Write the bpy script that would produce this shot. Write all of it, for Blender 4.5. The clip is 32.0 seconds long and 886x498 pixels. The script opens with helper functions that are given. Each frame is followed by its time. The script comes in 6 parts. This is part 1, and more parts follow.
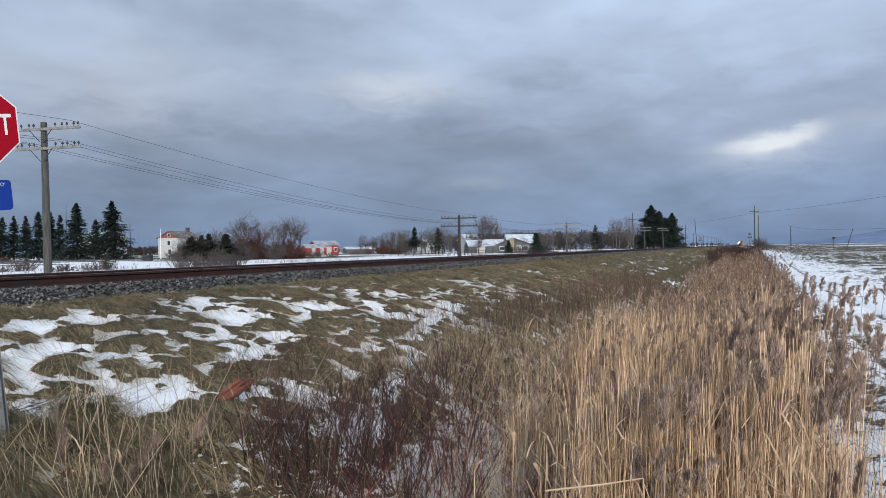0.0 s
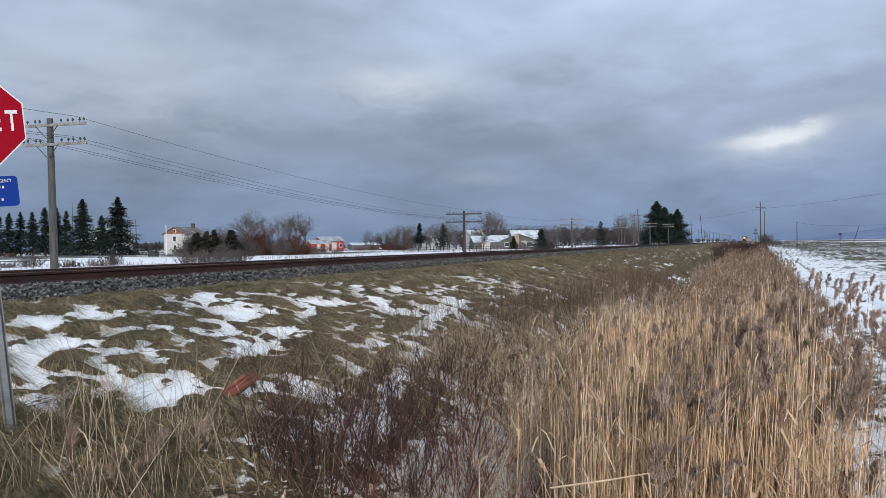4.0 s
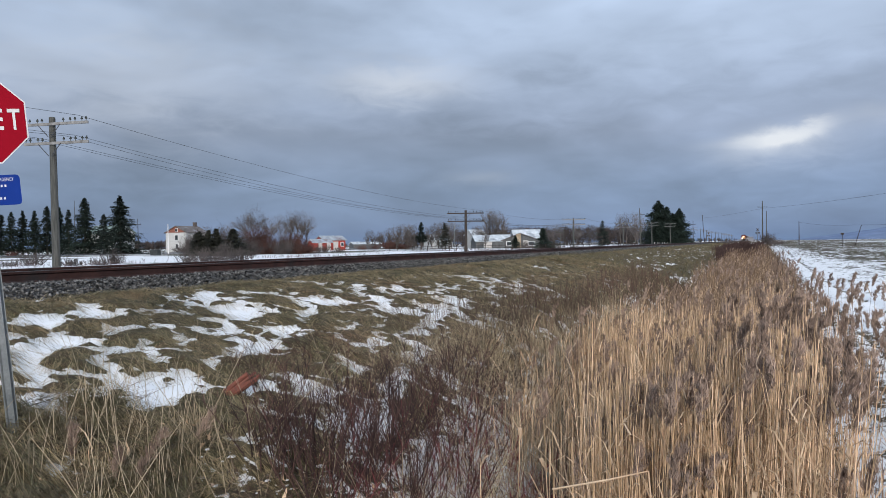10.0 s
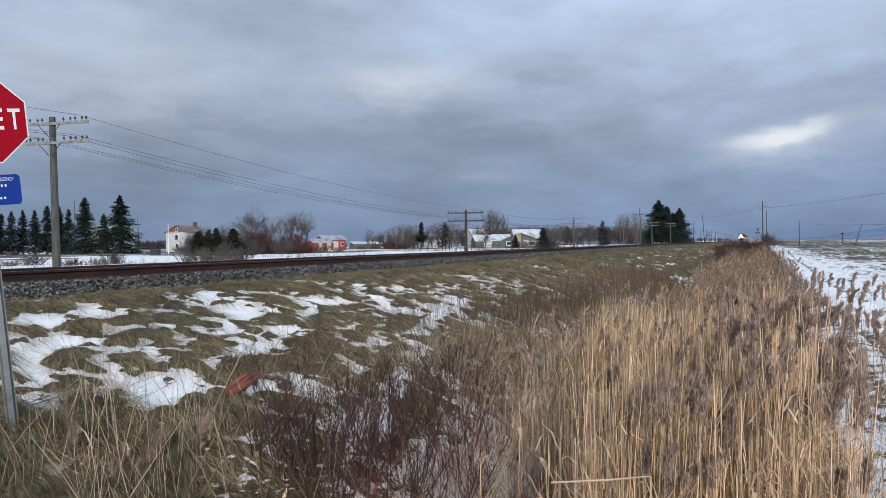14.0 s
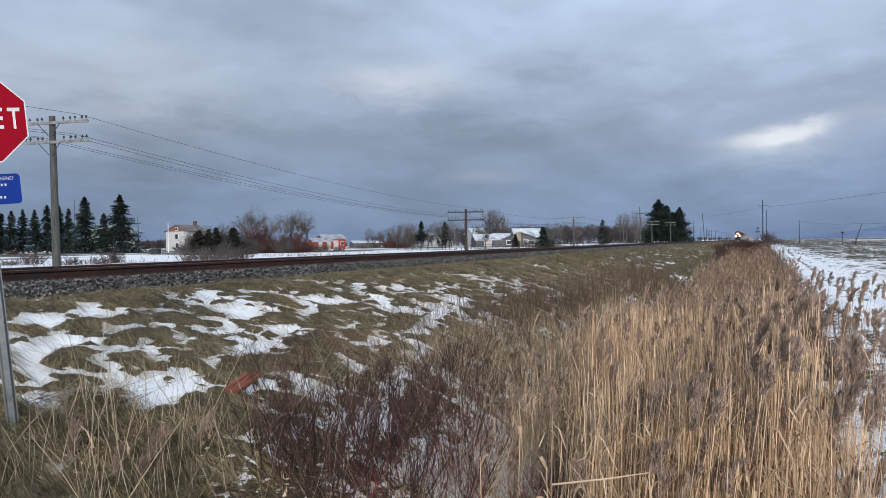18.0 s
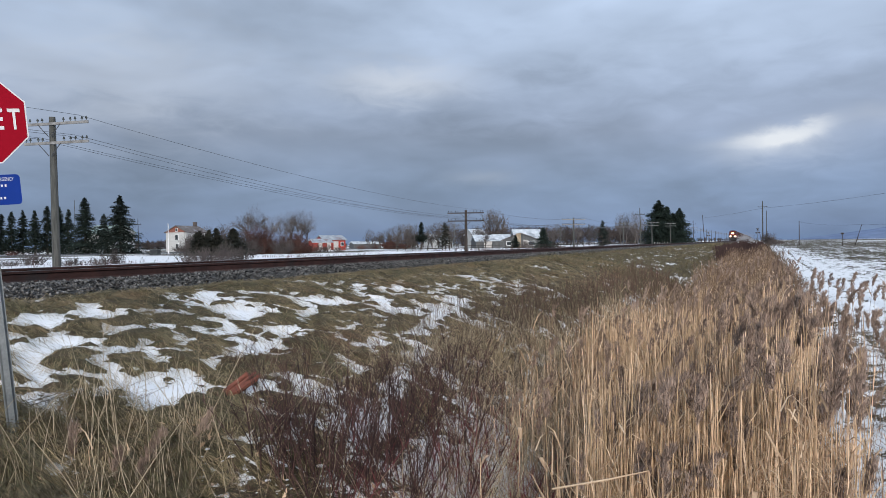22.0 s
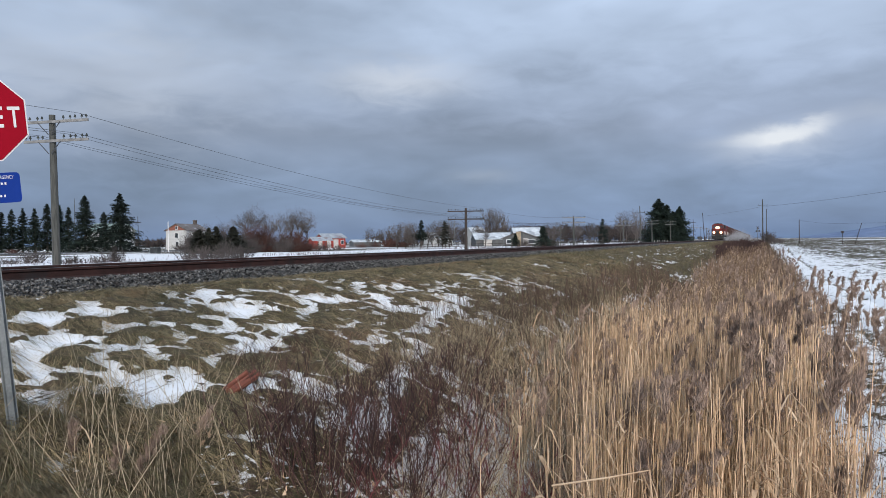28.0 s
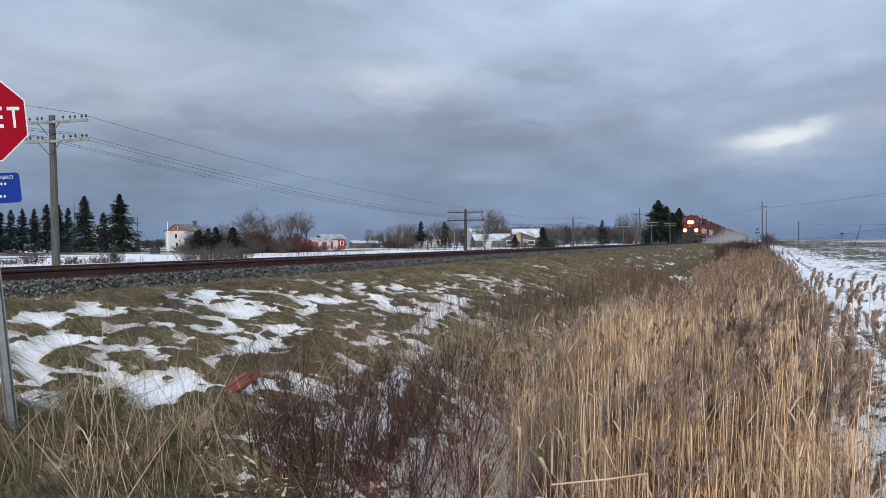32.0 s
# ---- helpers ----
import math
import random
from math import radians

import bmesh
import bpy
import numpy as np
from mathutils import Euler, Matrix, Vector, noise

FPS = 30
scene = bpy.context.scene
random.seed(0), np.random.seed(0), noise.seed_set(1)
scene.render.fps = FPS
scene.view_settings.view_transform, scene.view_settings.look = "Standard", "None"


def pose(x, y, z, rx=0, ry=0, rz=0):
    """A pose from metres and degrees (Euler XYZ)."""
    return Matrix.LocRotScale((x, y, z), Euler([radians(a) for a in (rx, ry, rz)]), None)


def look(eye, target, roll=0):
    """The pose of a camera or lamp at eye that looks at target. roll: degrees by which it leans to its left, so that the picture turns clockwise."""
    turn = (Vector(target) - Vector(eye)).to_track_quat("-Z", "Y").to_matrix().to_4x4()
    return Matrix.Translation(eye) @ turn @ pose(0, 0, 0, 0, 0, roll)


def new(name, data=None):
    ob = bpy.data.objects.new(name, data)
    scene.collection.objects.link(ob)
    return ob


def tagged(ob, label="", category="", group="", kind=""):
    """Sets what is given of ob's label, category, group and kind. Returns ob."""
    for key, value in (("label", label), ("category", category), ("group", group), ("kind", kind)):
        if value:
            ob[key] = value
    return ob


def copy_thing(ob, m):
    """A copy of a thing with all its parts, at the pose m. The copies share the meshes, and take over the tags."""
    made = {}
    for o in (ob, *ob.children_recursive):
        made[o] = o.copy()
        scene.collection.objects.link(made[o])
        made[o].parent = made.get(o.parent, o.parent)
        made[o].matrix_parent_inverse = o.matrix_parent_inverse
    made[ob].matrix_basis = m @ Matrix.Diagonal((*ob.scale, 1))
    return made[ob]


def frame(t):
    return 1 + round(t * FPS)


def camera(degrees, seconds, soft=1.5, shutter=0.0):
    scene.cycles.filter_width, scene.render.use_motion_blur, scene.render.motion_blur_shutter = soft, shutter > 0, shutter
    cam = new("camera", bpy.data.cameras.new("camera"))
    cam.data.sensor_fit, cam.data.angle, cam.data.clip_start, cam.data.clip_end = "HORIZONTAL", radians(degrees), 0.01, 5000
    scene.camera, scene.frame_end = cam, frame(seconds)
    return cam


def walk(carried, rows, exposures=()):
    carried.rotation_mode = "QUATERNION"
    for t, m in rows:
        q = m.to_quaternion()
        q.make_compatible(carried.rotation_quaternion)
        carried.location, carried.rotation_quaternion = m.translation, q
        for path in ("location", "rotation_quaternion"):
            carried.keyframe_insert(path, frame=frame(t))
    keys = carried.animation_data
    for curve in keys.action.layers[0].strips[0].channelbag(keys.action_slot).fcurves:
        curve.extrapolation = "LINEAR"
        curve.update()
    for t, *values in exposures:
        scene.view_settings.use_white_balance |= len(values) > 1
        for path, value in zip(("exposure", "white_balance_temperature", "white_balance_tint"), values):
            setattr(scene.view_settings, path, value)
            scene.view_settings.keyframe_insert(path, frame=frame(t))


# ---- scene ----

EYE = Vector((0, 0, 0.33))          # z = 0 is the top of the rails, y runs along the track, x across it


def aim(left, up, roll):
    """The camera at its one stand: degrees to the left of the track's direction, degrees up, roll."""
    a, b = radians(left), radians(up)
    return look(EYE, EYE + Vector((-math.sin(a) * math.cos(b), math.cos(a) * math.cos(b), math.sin(b))), roll)


cam = camera(62, 32.0, 0.75)
walk(cam, [(0, aim(22.63, -0.02, -0.82)),
          (0.5, aim(22.69, -0.12, -0.84)),
          (1, aim(22.75, -0.19, -0.82)),
          (1.5, aim(22.78, -0.20, -0.79)),
          (2, aim(22.79, -0.20, -0.79)),
          (2.5, aim(22.79, -0.20, -0.77)),
          (3, aim(22.85, -0.26, -0.81)),
          (3.5, aim(22.95, -0.33, -0.82)),
          (5.5, aim(23.10, -0.26, -0.75)),
          (6, aim(23.10, -0.20, -0.76)),
          (6.5, aim(23.10, -0.17, -0.73)),
          (7, aim(23.10, -0.15, -0.70)),
          (7.5, aim(23.11, -0.15, -0.70)),
          (8, aim(23.10, -0.20, -0.74)),
          (8.5, aim(23.10, -0.28, -0.74)),
          (9, aim(23.10, -0.36, -0.72)),
          (9.5, aim(23.13, -0.42, -0.75)),
          (10, aim(23.15, -0.39, -0.72)),
          (10.5, aim(23.15, -0.38, -0.72)),
          (11, aim(23.14, -0.42, -0.71)),
          (11.5, aim(23.14, -0.48, -0.71)),
          (12, aim(23.14, -0.52, -0.73)),
          (12.5, aim(23.15, -0.51, -0.74)),
          (13, aim(23.15, -0.48, -0.73)),
          (13.5, aim(23.16, -0.41, -0.70)),
          (14, aim(23.16, -0.41, -0.71)),
          (14.5, aim(23.16, -0.41, -0.72)),
          (16.5, aim(23.16, -0.41, -0.72)),
          (17, aim(23.15, -0.41, -0.72)),
          (17.5, aim(23.15, -0.47, -0.76)),
          (18, aim(23.16, -0.48, -0.73)),
          (18.5, aim(23.15, -0.48, -0.73)),
          (19, aim(23.16, -0.47, -0.74)),
          (19.5, aim(23.16, -0.47, -0.74)),
          (20, aim(23.16, -0.45, -0.74)),
          (20.5, aim(23.16, -0.46, -0.75)),
          (21, aim(23.16, -0.46, -0.77)),
          (21.5, aim(23.16, -0.45, -0.75)),
          (22, aim(23.16, -0.41, -0.72)),
          (22.5, aim(23.15, -0.35, -0.69)),
          (23, aim(23.15, -0.35, -0.72)),
          (23.5, aim(23.14, -0.31, -0.82)),
          (24, aim(23.09, -0.19, -0.82)),
          (24.5, aim(22.98, -0.09, -0.84)),
          (25, aim(22.91, -0.05, -0.84)),
          (25.5, aim(22.88, -0.06, -0.80)),
          (27.5, aim(23.15, -0.60, -0.73)),
          (28, aim(23.16, -0.55, -0.69)),
          (28.5, aim(23.17, -0.51, -0.65)),
          (29, aim(23.19, -0.47, -0.63)),
          (29.5, aim(23.18, -0.42, -0.60)),
          (30, aim(23.15, -0.37, -0.58)),
          (30.5, aim(23.12, -0.35, -0.61)),
          (31, aim(23.11, -0.35, -0.60)),
          (31.5, aim(23.11, -0.39, -0.60)),
          (32, aim(23.13, -0.47, -0.59))])

# ---- world and sun ----
SUN_EL, SUN_AZ = 19.0, 152.0        # behind the camera, to the right


def math_node(t, op, a, b=None, c=None):
    n = t.nodes.new("ShaderNodeMath")
    n.operation = op
    for k, v in enumerate((a, b, c)):
        if v is None:
            continue
        if isinstance(v, (int, float)):
            n.inputs[k].default_value = v
        else:
            t.links.new(v, n.inputs[k])
    return n.outputs[0]


def ramp_node(t, fac, stops, mode="EASE"):
    n = t.nodes.new("ShaderNodeValToRGB")
    n.color_ramp.interpolation = mode
    e = n.color_ramp.elements
    while len(e) < len(stops):
        e.new(0.5)
    for el, (p, c) in zip(e, stops):
        el.position = p
        el.color = (*c, 1) if len(c) == 3 else c
    if fac is not None:
        t.links.new(fac, n.inputs[0])
    return n.outputs[0]


def mix_node(t, fac, a, b, mode="MIX"):
    n = t.nodes.new("ShaderNodeMix")
    n.data_type, n.blend_type = "RGBA", mode
    for k, v in ((0, fac), (6, a), (7, b)):
        if isinstance(v, (int, float)):
            n.inputs[k].default_value = v
        elif isinstance(v, (tuple, list)):
            n.inputs[k].default_value = (*v, 1) if len(v) == 3 else v
        else:
            t.links.new(v, n.inputs[k])
    return n.outputs[2]


def noise_node(t, vec, scale, detail=4.0, rough=0.55, distort=0.0):
    n = t.nodes.new("ShaderNodeTexNoise")
    n.inputs["Scale"].default_value, n.inputs["Detail"].default_value = scale, detail
    n.inputs["Roughness"].default_value, n.inputs["Distortion"].default_value = rough, distort
    if vec is not None:
        t.links.new(vec, n.inputs["Vector"])
    return n.outputs["Fac"]


def lin(h):
    """Linear colour from a hex string."""
    v = [int(h[i:i + 2], 16) / 255 for i in (0, 2, 4)]
    return tuple(c / 12.92 if c < 0.04045 else ((c + 0.055) / 1.055) ** 2.4 for c in v)


def make_world():
    w = bpy.data.worlds.new("winter_sky")
    scene.world = w
    w.use_nodes = True
    t = w.node_tree
    t.nodes.clear()
    out = t.nodes.new("ShaderNodeOutputWorld")
    bg = t.nodes.new("ShaderNodeBackground")
    t.links.new(bg.outputs[0], out.inputs[0])
    sky = t.nodes.new("ShaderNodeTexSky")
    sky.sky_type, sky.sun_disc = "NISHITA", False
    sky.sun_elevation, sky.sun_rotation = radians(SUN_EL), radians(SUN_AZ)
    co = t.nodes.new("ShaderNodeTexCoord")
    sep = t.nodes.new("ShaderNodeSeparateXYZ")
    t.links.new(co.outputs["Generated"], sep.inputs[0])
    x, y, z = sep.outputs
    az = math_node(t, "ARCTAN2", x, y)             # 0 along the track, positive to the right
    el = math_node(t, "ARCSINE", z)
    comb = t.nodes.new("ShaderNodeCombineXYZ")
    t.links.new(math_node(t, "MULTIPLY", az, 6.0), comb.inputs[0])
    t.links.new(math_node(t, "MULTIPLY", el, 17.0), comb.inputs[1])
    t.links.new(math_node(t, "MULTIPLY", az, 1.5), comb.inputs[2])
    big = noise_node(t, comb.outputs[0], 0.75, 3.0, 0.5, 0.35)
    wisp = noise_node(t, comb.outputs[0], 2.4, 6.0, 0.55, 0.5)
    base = ramp_node(t, math_node(t, "MULTIPLY", el, 57.3 / 24), DECK, "LINEAR")

    def blob(a, e, sa, se, k, tilt=0.0, crisp=False):
        da = math_node(t, "DIVIDE", math_node(t, "SUBTRACT", az, radians(a)), radians(sa))
        de = math_node(t, "DIVIDE", math_node(t, "SUBTRACT", el, radians(e)), radians(se))
        de = math_node(t, "SUBTRACT", de, math_node(t, "MULTIPLY", da, tilt))
        wob = math_node(t, "MULTIPLY", math_node(t, "SUBTRACT", wisp, 0.5), 2.6 if crisp else 2.2)
        de = math_node(t, "ADD", de, wob)
        r = math_node(t, "ADD", math_node(t, "MULTIPLY", da, da), math_node(t, "MULTIPLY", de, de))
        if crisp:
            r = math_node(t, "POWER", r, 1.5)
        return math_node(t, "MULTIPLY", math_node(t, "EXPONENT", math_node(t, "MULTIPLY", r, -1.0)), k)

    gain = math_node(t, "ADD", math_node(t, "MULTIPLY", math_node(t, "SUBTRACT", big, 0.5), 0.95), math_node(t, "MULTIPLY", math_node(t, "SUBTRACT", wisp, 0.5), 0.24))
    gain = math_node(t, "ADD", gain, 1.0)
    for b in DARK_CLOUDS:
        gain = math_node(t, "SUBTRACT", gain, blob(*b))
    white = None
    for b in BREAKS:
        w1 = blob(*b)
        white = w1 if white is None else math_node(t, "ADD", white, w1)
    sc = t.nodes.new("ShaderNodeVectorMath")
    sc.operation = "SCALE"
    t.links.new(base, sc.inputs[0])
    t.links.new(gain, sc.inputs["Scale"])
    cloud = mix_node(t, math_node(t, "MINIMUM", white, 1.0), sc.outputs[0], lin("e9edf4"))
    # an overcast sky is brighter overhead than at the horizon
    lift = ramp_node(t, el, [(0.0, (1, 1, 1)), (0.36, (1.0, 1.0, 1.0)), (0.75, (ZENITH,) * 3), (1.0, (ZENITH,) * 3)], "LINEAR")
    cloud = mix_node(t, 1.0, cloud, lift, "MULTIPLY")
    clear = mix_node(t, 1.0, sky.outputs[0], (0.1, 0.1, 0.1), "MULTIPLY")
    col = mix_node(t, 0.9, clear, cloud)
    t.links.new(col, bg.inputs[0])
    bg.inputs[1].default_value = 1.0


# breaks and dark banks in the cloud: bearing and height above the horizon, spreads (degrees), strength, tilt
BREAKS = [(2.6, 7.5, 2.1, 0.75, 0.8, 0.38, True), (0.2, 6.95, 2.0, 0.4, 0.4, 0.25, True), (1.6, 6.5, 3.6, 1.1, 0.24, 0.25), (7.5, 8.3, 3.0, 0.7, 0.14, 0.25), (-0.3, 6.4, 2.4, 0.5, 0.16, 0.3), (-1.2, 7.1, 2.6, 0.45, 0.22, 0.3), (-26.5, 12.4, 5.0, 1.4, 0.5, 0.0), (-46.0, 12.0, 9.0, 3.5, 0.24, 0.0), (-20.0, 5.0, 2.5, 0.6, 0.12, 0.0),
          (-58.0, 12.0, 5.0, 2.0, 0.18, 0.0)]
DARK_CLOUDS = [(-19.0, 8.0, 8.0, 1.2, 0.16, 0.0), (-38.0, 12.0, 4.0, 1.2, 0.1, -0.2), (-36.0, 8.5, 8.0, 1.5, 0.1, 0.0), (-18.0, 13.6, 5.0, 1.6, -0.14, 0.0), (-46.0, 3.0, 14.0, 2.4, 0.1, 0.0),
               (3.0, 14.5, 17.0, 6.0, -0.24, 0.0), (-14.0, 17.0, 12.0, 3.0, -0.12, 0.0), (1.0, 5.0, 12.0, 4.5, -0.14, 0.0), (6.0, 7.0, 4.5, 1.8, -0.12, 0.1)]
DECK = [(0.0, lin("6f8ab4")), (0.16, lin("778bad")), (0.35, lin("929fb8")), (0.6, lin("a7b6cd")), (0.85, lin("b4c5dd")), (1.0, lin("bacce3"))]
ZENITH = 1.45
make_world()

sun = new("sun", bpy.data.lights.new("sun", "SUN"))
sun.data.energy, sun.data.angle, sun.data.color = 3.0, radians(9), (1.0, 0.945, 0.875)
sun.matrix_world = look((0, 0, 50), Vector((0, 0, 50)) - Vector((math.sin(radians(SUN_AZ)) * math.cos(radians(SUN_EL)),
                                                             math.cos(radians(SUN_AZ)) * math.cos(radians(SUN_EL)), math.sin(radians(SUN_EL)))))

# ---- materials ----


def surface(name, a, b, scale=3.0, fine=40.0, rough=0.8, bump=0.15, metal=0.0, c=None, rnd=0.0, island=0.0, spec=0.3, stretch=None, dist=0.02, alt=None, grain=0.7):
    """A worn surface: two tones broken up by a coarse noise, a grain that lightens and darkens it, and relief.
    c: a third tone for stains. rnd: tone that differs from object to object; island: from piece to piece; alt: the tone of every third piece."""
    m = bpy.data.materials.new(name)
    m.use_nodes = True
    t = m.node_tree
    bs = t.nodes["Principled BSDF"]
    co = t.nodes.new("ShaderNodeTexCoord")
    vec = co.outputs["Object"]
    if stretch:
        mp = t.nodes.new("ShaderNodeMapping")
        mp.inputs["Scale"].default_value = stretch
        t.links.new(vec, mp.inputs[0])
        vec = mp.outputs[0]
    n1 = noise_node(t, vec, scale, 5.0, 0.6)
    n2 = noise_node(t, vec, fine, 3.0, 0.6)
    f = ramp_node(t, n1, [(0.33, (0, 0, 0)), (0.67, (1, 1, 1))])
    col = mix_node(t, f, a, b)
    if c:
        n3 = noise_node(t, vec, scale * 0.37, 6.0, 0.65)
        col = mix_node(t, ramp_node(t, n3, [(0.52, (0, 0, 0)), (0.68, (1, 1, 1))]), col, c)
    g = math_node(t, "ADD", math_node(t, "MULTIPLY", n2, grain), 1 - grain / 2)
    if rnd:
        oi = t.nodes.new("ShaderNodeObjectInfo")
        g = math_node(t, "MULTIPLY", g, math_node(t, "ADD", math_node(t, "MULTIPLY", oi.outputs["Random"], 2 * rnd), 1 - rnd))
    if island:
        ge = t.nodes.new("ShaderNodeNewGeometry")
        isl = ge.outputs["Random Per Island"]
        g = math_node(t, "MULTIPLY", g, math_node(t, "ADD", math_node(t, "MULTIPLY", isl, 2 * island), 1 - island))
        if alt:
            again = math_node(t, "FRACT", math_node(t, "MULTIPLY", isl, 7.31))
            col = mix_node(t, ramp_node(t, again, [(0.62, (0, 0, 0)), (0.7, (1, 1, 1))]), col, alt)
    mul = t.nodes.new("ShaderNodeVectorMath")
    mul.operation = "SCALE"
    t.links.new(col, mul.inputs[0])
    t.links.new(g, mul.inputs["Scale"])
    t.links.new(mul.outputs[0], bs.inputs["Base Color"])
    bs.inputs["Roughness"].default_value, bs.inputs["Metallic"].default_value = rough, metal
    bs.inputs["Specular IOR Level"].default_value = spec
    if bump:
        bp = t.nodes.new("ShaderNodeBump")
        bp.inputs["Strength"].default_value, bp.inputs["Distance"].default_value = bump, dist
        t.links.new(n2, bp.inputs["Height"])
        t.links.new(bp.outputs[0], bs.inputs["Normal"])
    return m


def lamp_mat(name, colour, strength):
    m = bpy.data.materials.new(name)
    m.use_nodes = True
    bs = m.node_tree.nodes["Principled BSDF"]
    bs.inputs["Base Color"].default_value = (*colour, 1)
    bs.inputs["Emission Color"].default_value = (*colour, 1)
    bs.inputs["Emission Strength"].default_value = strength
    return m


M = {
    "rust": surface("rail_rust", (0.026, 0.012, 0.0105), (0.052, 0.0225, 0.0185), 4, 60, 0.75, 0.3, 0.1, c=(0.025, 0.02, 0.02)),
    "railhead": surface("rail_head_worn", (0.16, 0.14, 0.13), (0.24, 0.21, 0.2), 2, 40, 0.38, 0.05, 0.8),
    "tie": surface("tie_wood", (0.05, 0.038, 0.03), (0.1, 0.08, 0.065), 3, 50, 0.9, 0.4, rnd=0.25, stretch=(1, 8, 8)),
    "stone": surface("ballast_stone", (0.01, 0.01, 0.011), (0.15, 0.145, 0.14), 14, 60, 0.85, 0.2, island=0.98, c=(0.05, 0.043, 0.04)),
    "ballast": surface("ballast_bed", (0.02, 0.02, 0.02), (0.07, 0.068, 0.066), 22, 70, 0.9, 0.6, dist=0.04),
    "pole": surface("pole_wood", (0.045, 0.046, 0.042), (0.082, 0.082, 0.075), 2, 30, 0.85, 0.4, rnd=0.1, stretch=(8, 8, 0.7), c=(0.06, 0.053, 0.047)),
    "pole_dark": surface("pole_wood_dark", (0.032, 0.025, 0.022), (0.058, 0.046, 0.04), 2, 30, 0.85, 0.4, rnd=0.2, stretch=(8, 8, 0.7)),
    "arm": surface("crossarm_wood", (0.13, 0.125, 0.12), (0.24, 0.235, 0.23), 3, 30, 0.8, 0.3, rnd=0.15),
    "insul": surface("insulator_glass", (0.02, 0.024, 0.022), (0.04, 0.045, 0.04), 4, 30, 0.35, 0, rnd=0.3),
    "steel": surface("galvanised_steel", (0.14, 0.154, 0.161), (0.217, 0.231, 0.238), 5, 60, 0.5, 0.1, 0.6),
    "wire": surface("wire", (0.035, 0.037, 0.042), (0.06, 0.062, 0.068), 1, 9, 0.6, 0),
    "white": surface("white_paint", (0.68, 0.69, 0.7), (0.8, 0.8, 0.8), 1.5, 20, 0.7, 0.1, c=(0.58, 0.59, 0.6)),
    "snow": surface("snow", (0.74, 0.76, 0.8), (0.84, 0.85, 0.87), 2, 30, 0.65, 0.3, c=(0.72, 0.75, 0.8)),
}


def new_bm():
    return bmesh.new()


def part(name, bm, material, parent=None, label="", smooth=False):
    """Links a bmesh as one mesh object, under parent if there is one."""
    me = bpy.data.meshes.new(name)
    bm.to_mesh(me)
    bm.free()
    if smooth:
        me.shade_smooth()
    me.materials.append(material)
    ob = new(name, me)
    ob.parent = parent
    return tagged(ob, label)


def same_part(name, ob, m, parent):
    """Another part on the same mesh."""
    o = new(name, ob.data)
    o.parent = parent
    o.matrix_basis = m
    return o


def thing(name, m, label, category, group="", kind=""):
    ob = new(name)
    ob.empty_display_size = 0.2
    ob.matrix_basis = m
    return tagged(ob, label, category, group, kind)


def box(bm, x0, x1, y0, y1, z0, z1, bevel=0.0, m=None):
    vs = bmesh.ops.create_cube(bm, size=1)["verts"]
    for v in vs:
        v.co = Vector(((x0 + x1) / 2 + v.co.x * (x1 - x0), (y0 + y1) / 2 + v.co.y * (y1 - y0), (z0 + z1) / 2 + v.co.z * (z1 - z0)))
    if bevel:
        es = list({e for v in vs for e in v.link_edges})
        r = bmesh.ops.bevel(bm, geom=es, offset=bevel, segments=1, affect="EDGES", clamp_overlap=True)
        vs = list({v for f in r["faces"] for v in f.verts} | {v for v in vs if v.is_valid})
    if m:
        bmesh.ops.transform(bm, matrix=m, verts=vs)
    return vs


def rod(bm, p, q, r0, r1=None, n=8):
    """A tapered round bar from p to q."""
    p, q = Vector(p), Vector(q)
    r1 = r0 if r1 is None else r1
    turn = (q - p).to_track_quat("Z", "Y").to_matrix()
    rings = []
    for c, r in ((p, r0), (q, r1)):
        rings.append([bm.verts.new(c + turn @ Vector((r * math.cos(2 * math.pi * k / n), r * math.sin(2 * math.pi * k / n), 0))) for k in range(n)])
    for k in range(n):
        bm.faces.new((rings[0][k], rings[0][(k + 1) % n], rings[1][(k + 1) % n], rings[1][k]))
    bm.faces.new(rings[0][::-1])
    bm.faces.new(rings[1])


def prism(bm, pts, y0, y1, m=None):
    """A profile of (x, z) points drawn out along y."""
    a = [bm.verts.new((x, y0, z)) for x, z in pts]
    b = [bm.verts.new((x, y1, z)) for x, z in pts]
    n = len(pts)
    for k in range(n):
        bm.faces.new((a[k], a[(k + 1) % n], b[(k + 1) % n], b[k]))
    bm.faces.new(a[::-1])
    bm.faces.new(b)
    if m:
        bmesh.ops.transform(bm, matrix=m, verts=a + b)
    bmesh.ops.recalc_face_normals(bm, faces=bm.faces[:])


def raw(name, verts, faces, material, parent=None, smooth=False):
    """A mesh from arrays: faces all of one size."""
    me = bpy.data.meshes.new(name)
    verts, faces = np.asarray(verts, np.float32), np.asarray(faces, np.int32)
    n, k = faces.shape
    me.vertices.add(len(verts))
    me.vertices.foreach_set("co", verts.ravel())
    me.loops.add(n * k)
    me.loops.foreach_set("vertex_index", faces.ravel())
    me.polygons.add(n)
    me.polygons.foreach_set("loop_start", np.arange(0, n * k, k, dtype=np.int32))
    me.update(calc_edges=True)
    if smooth:
        me.shade_smooth()
    for mt in (material if isinstance(material, list) else [material]):
        me.materials.append(mt)
    ob = new(name, me)
    ob.parent = parent
    return ob


rng = np.random.default_rng(7)


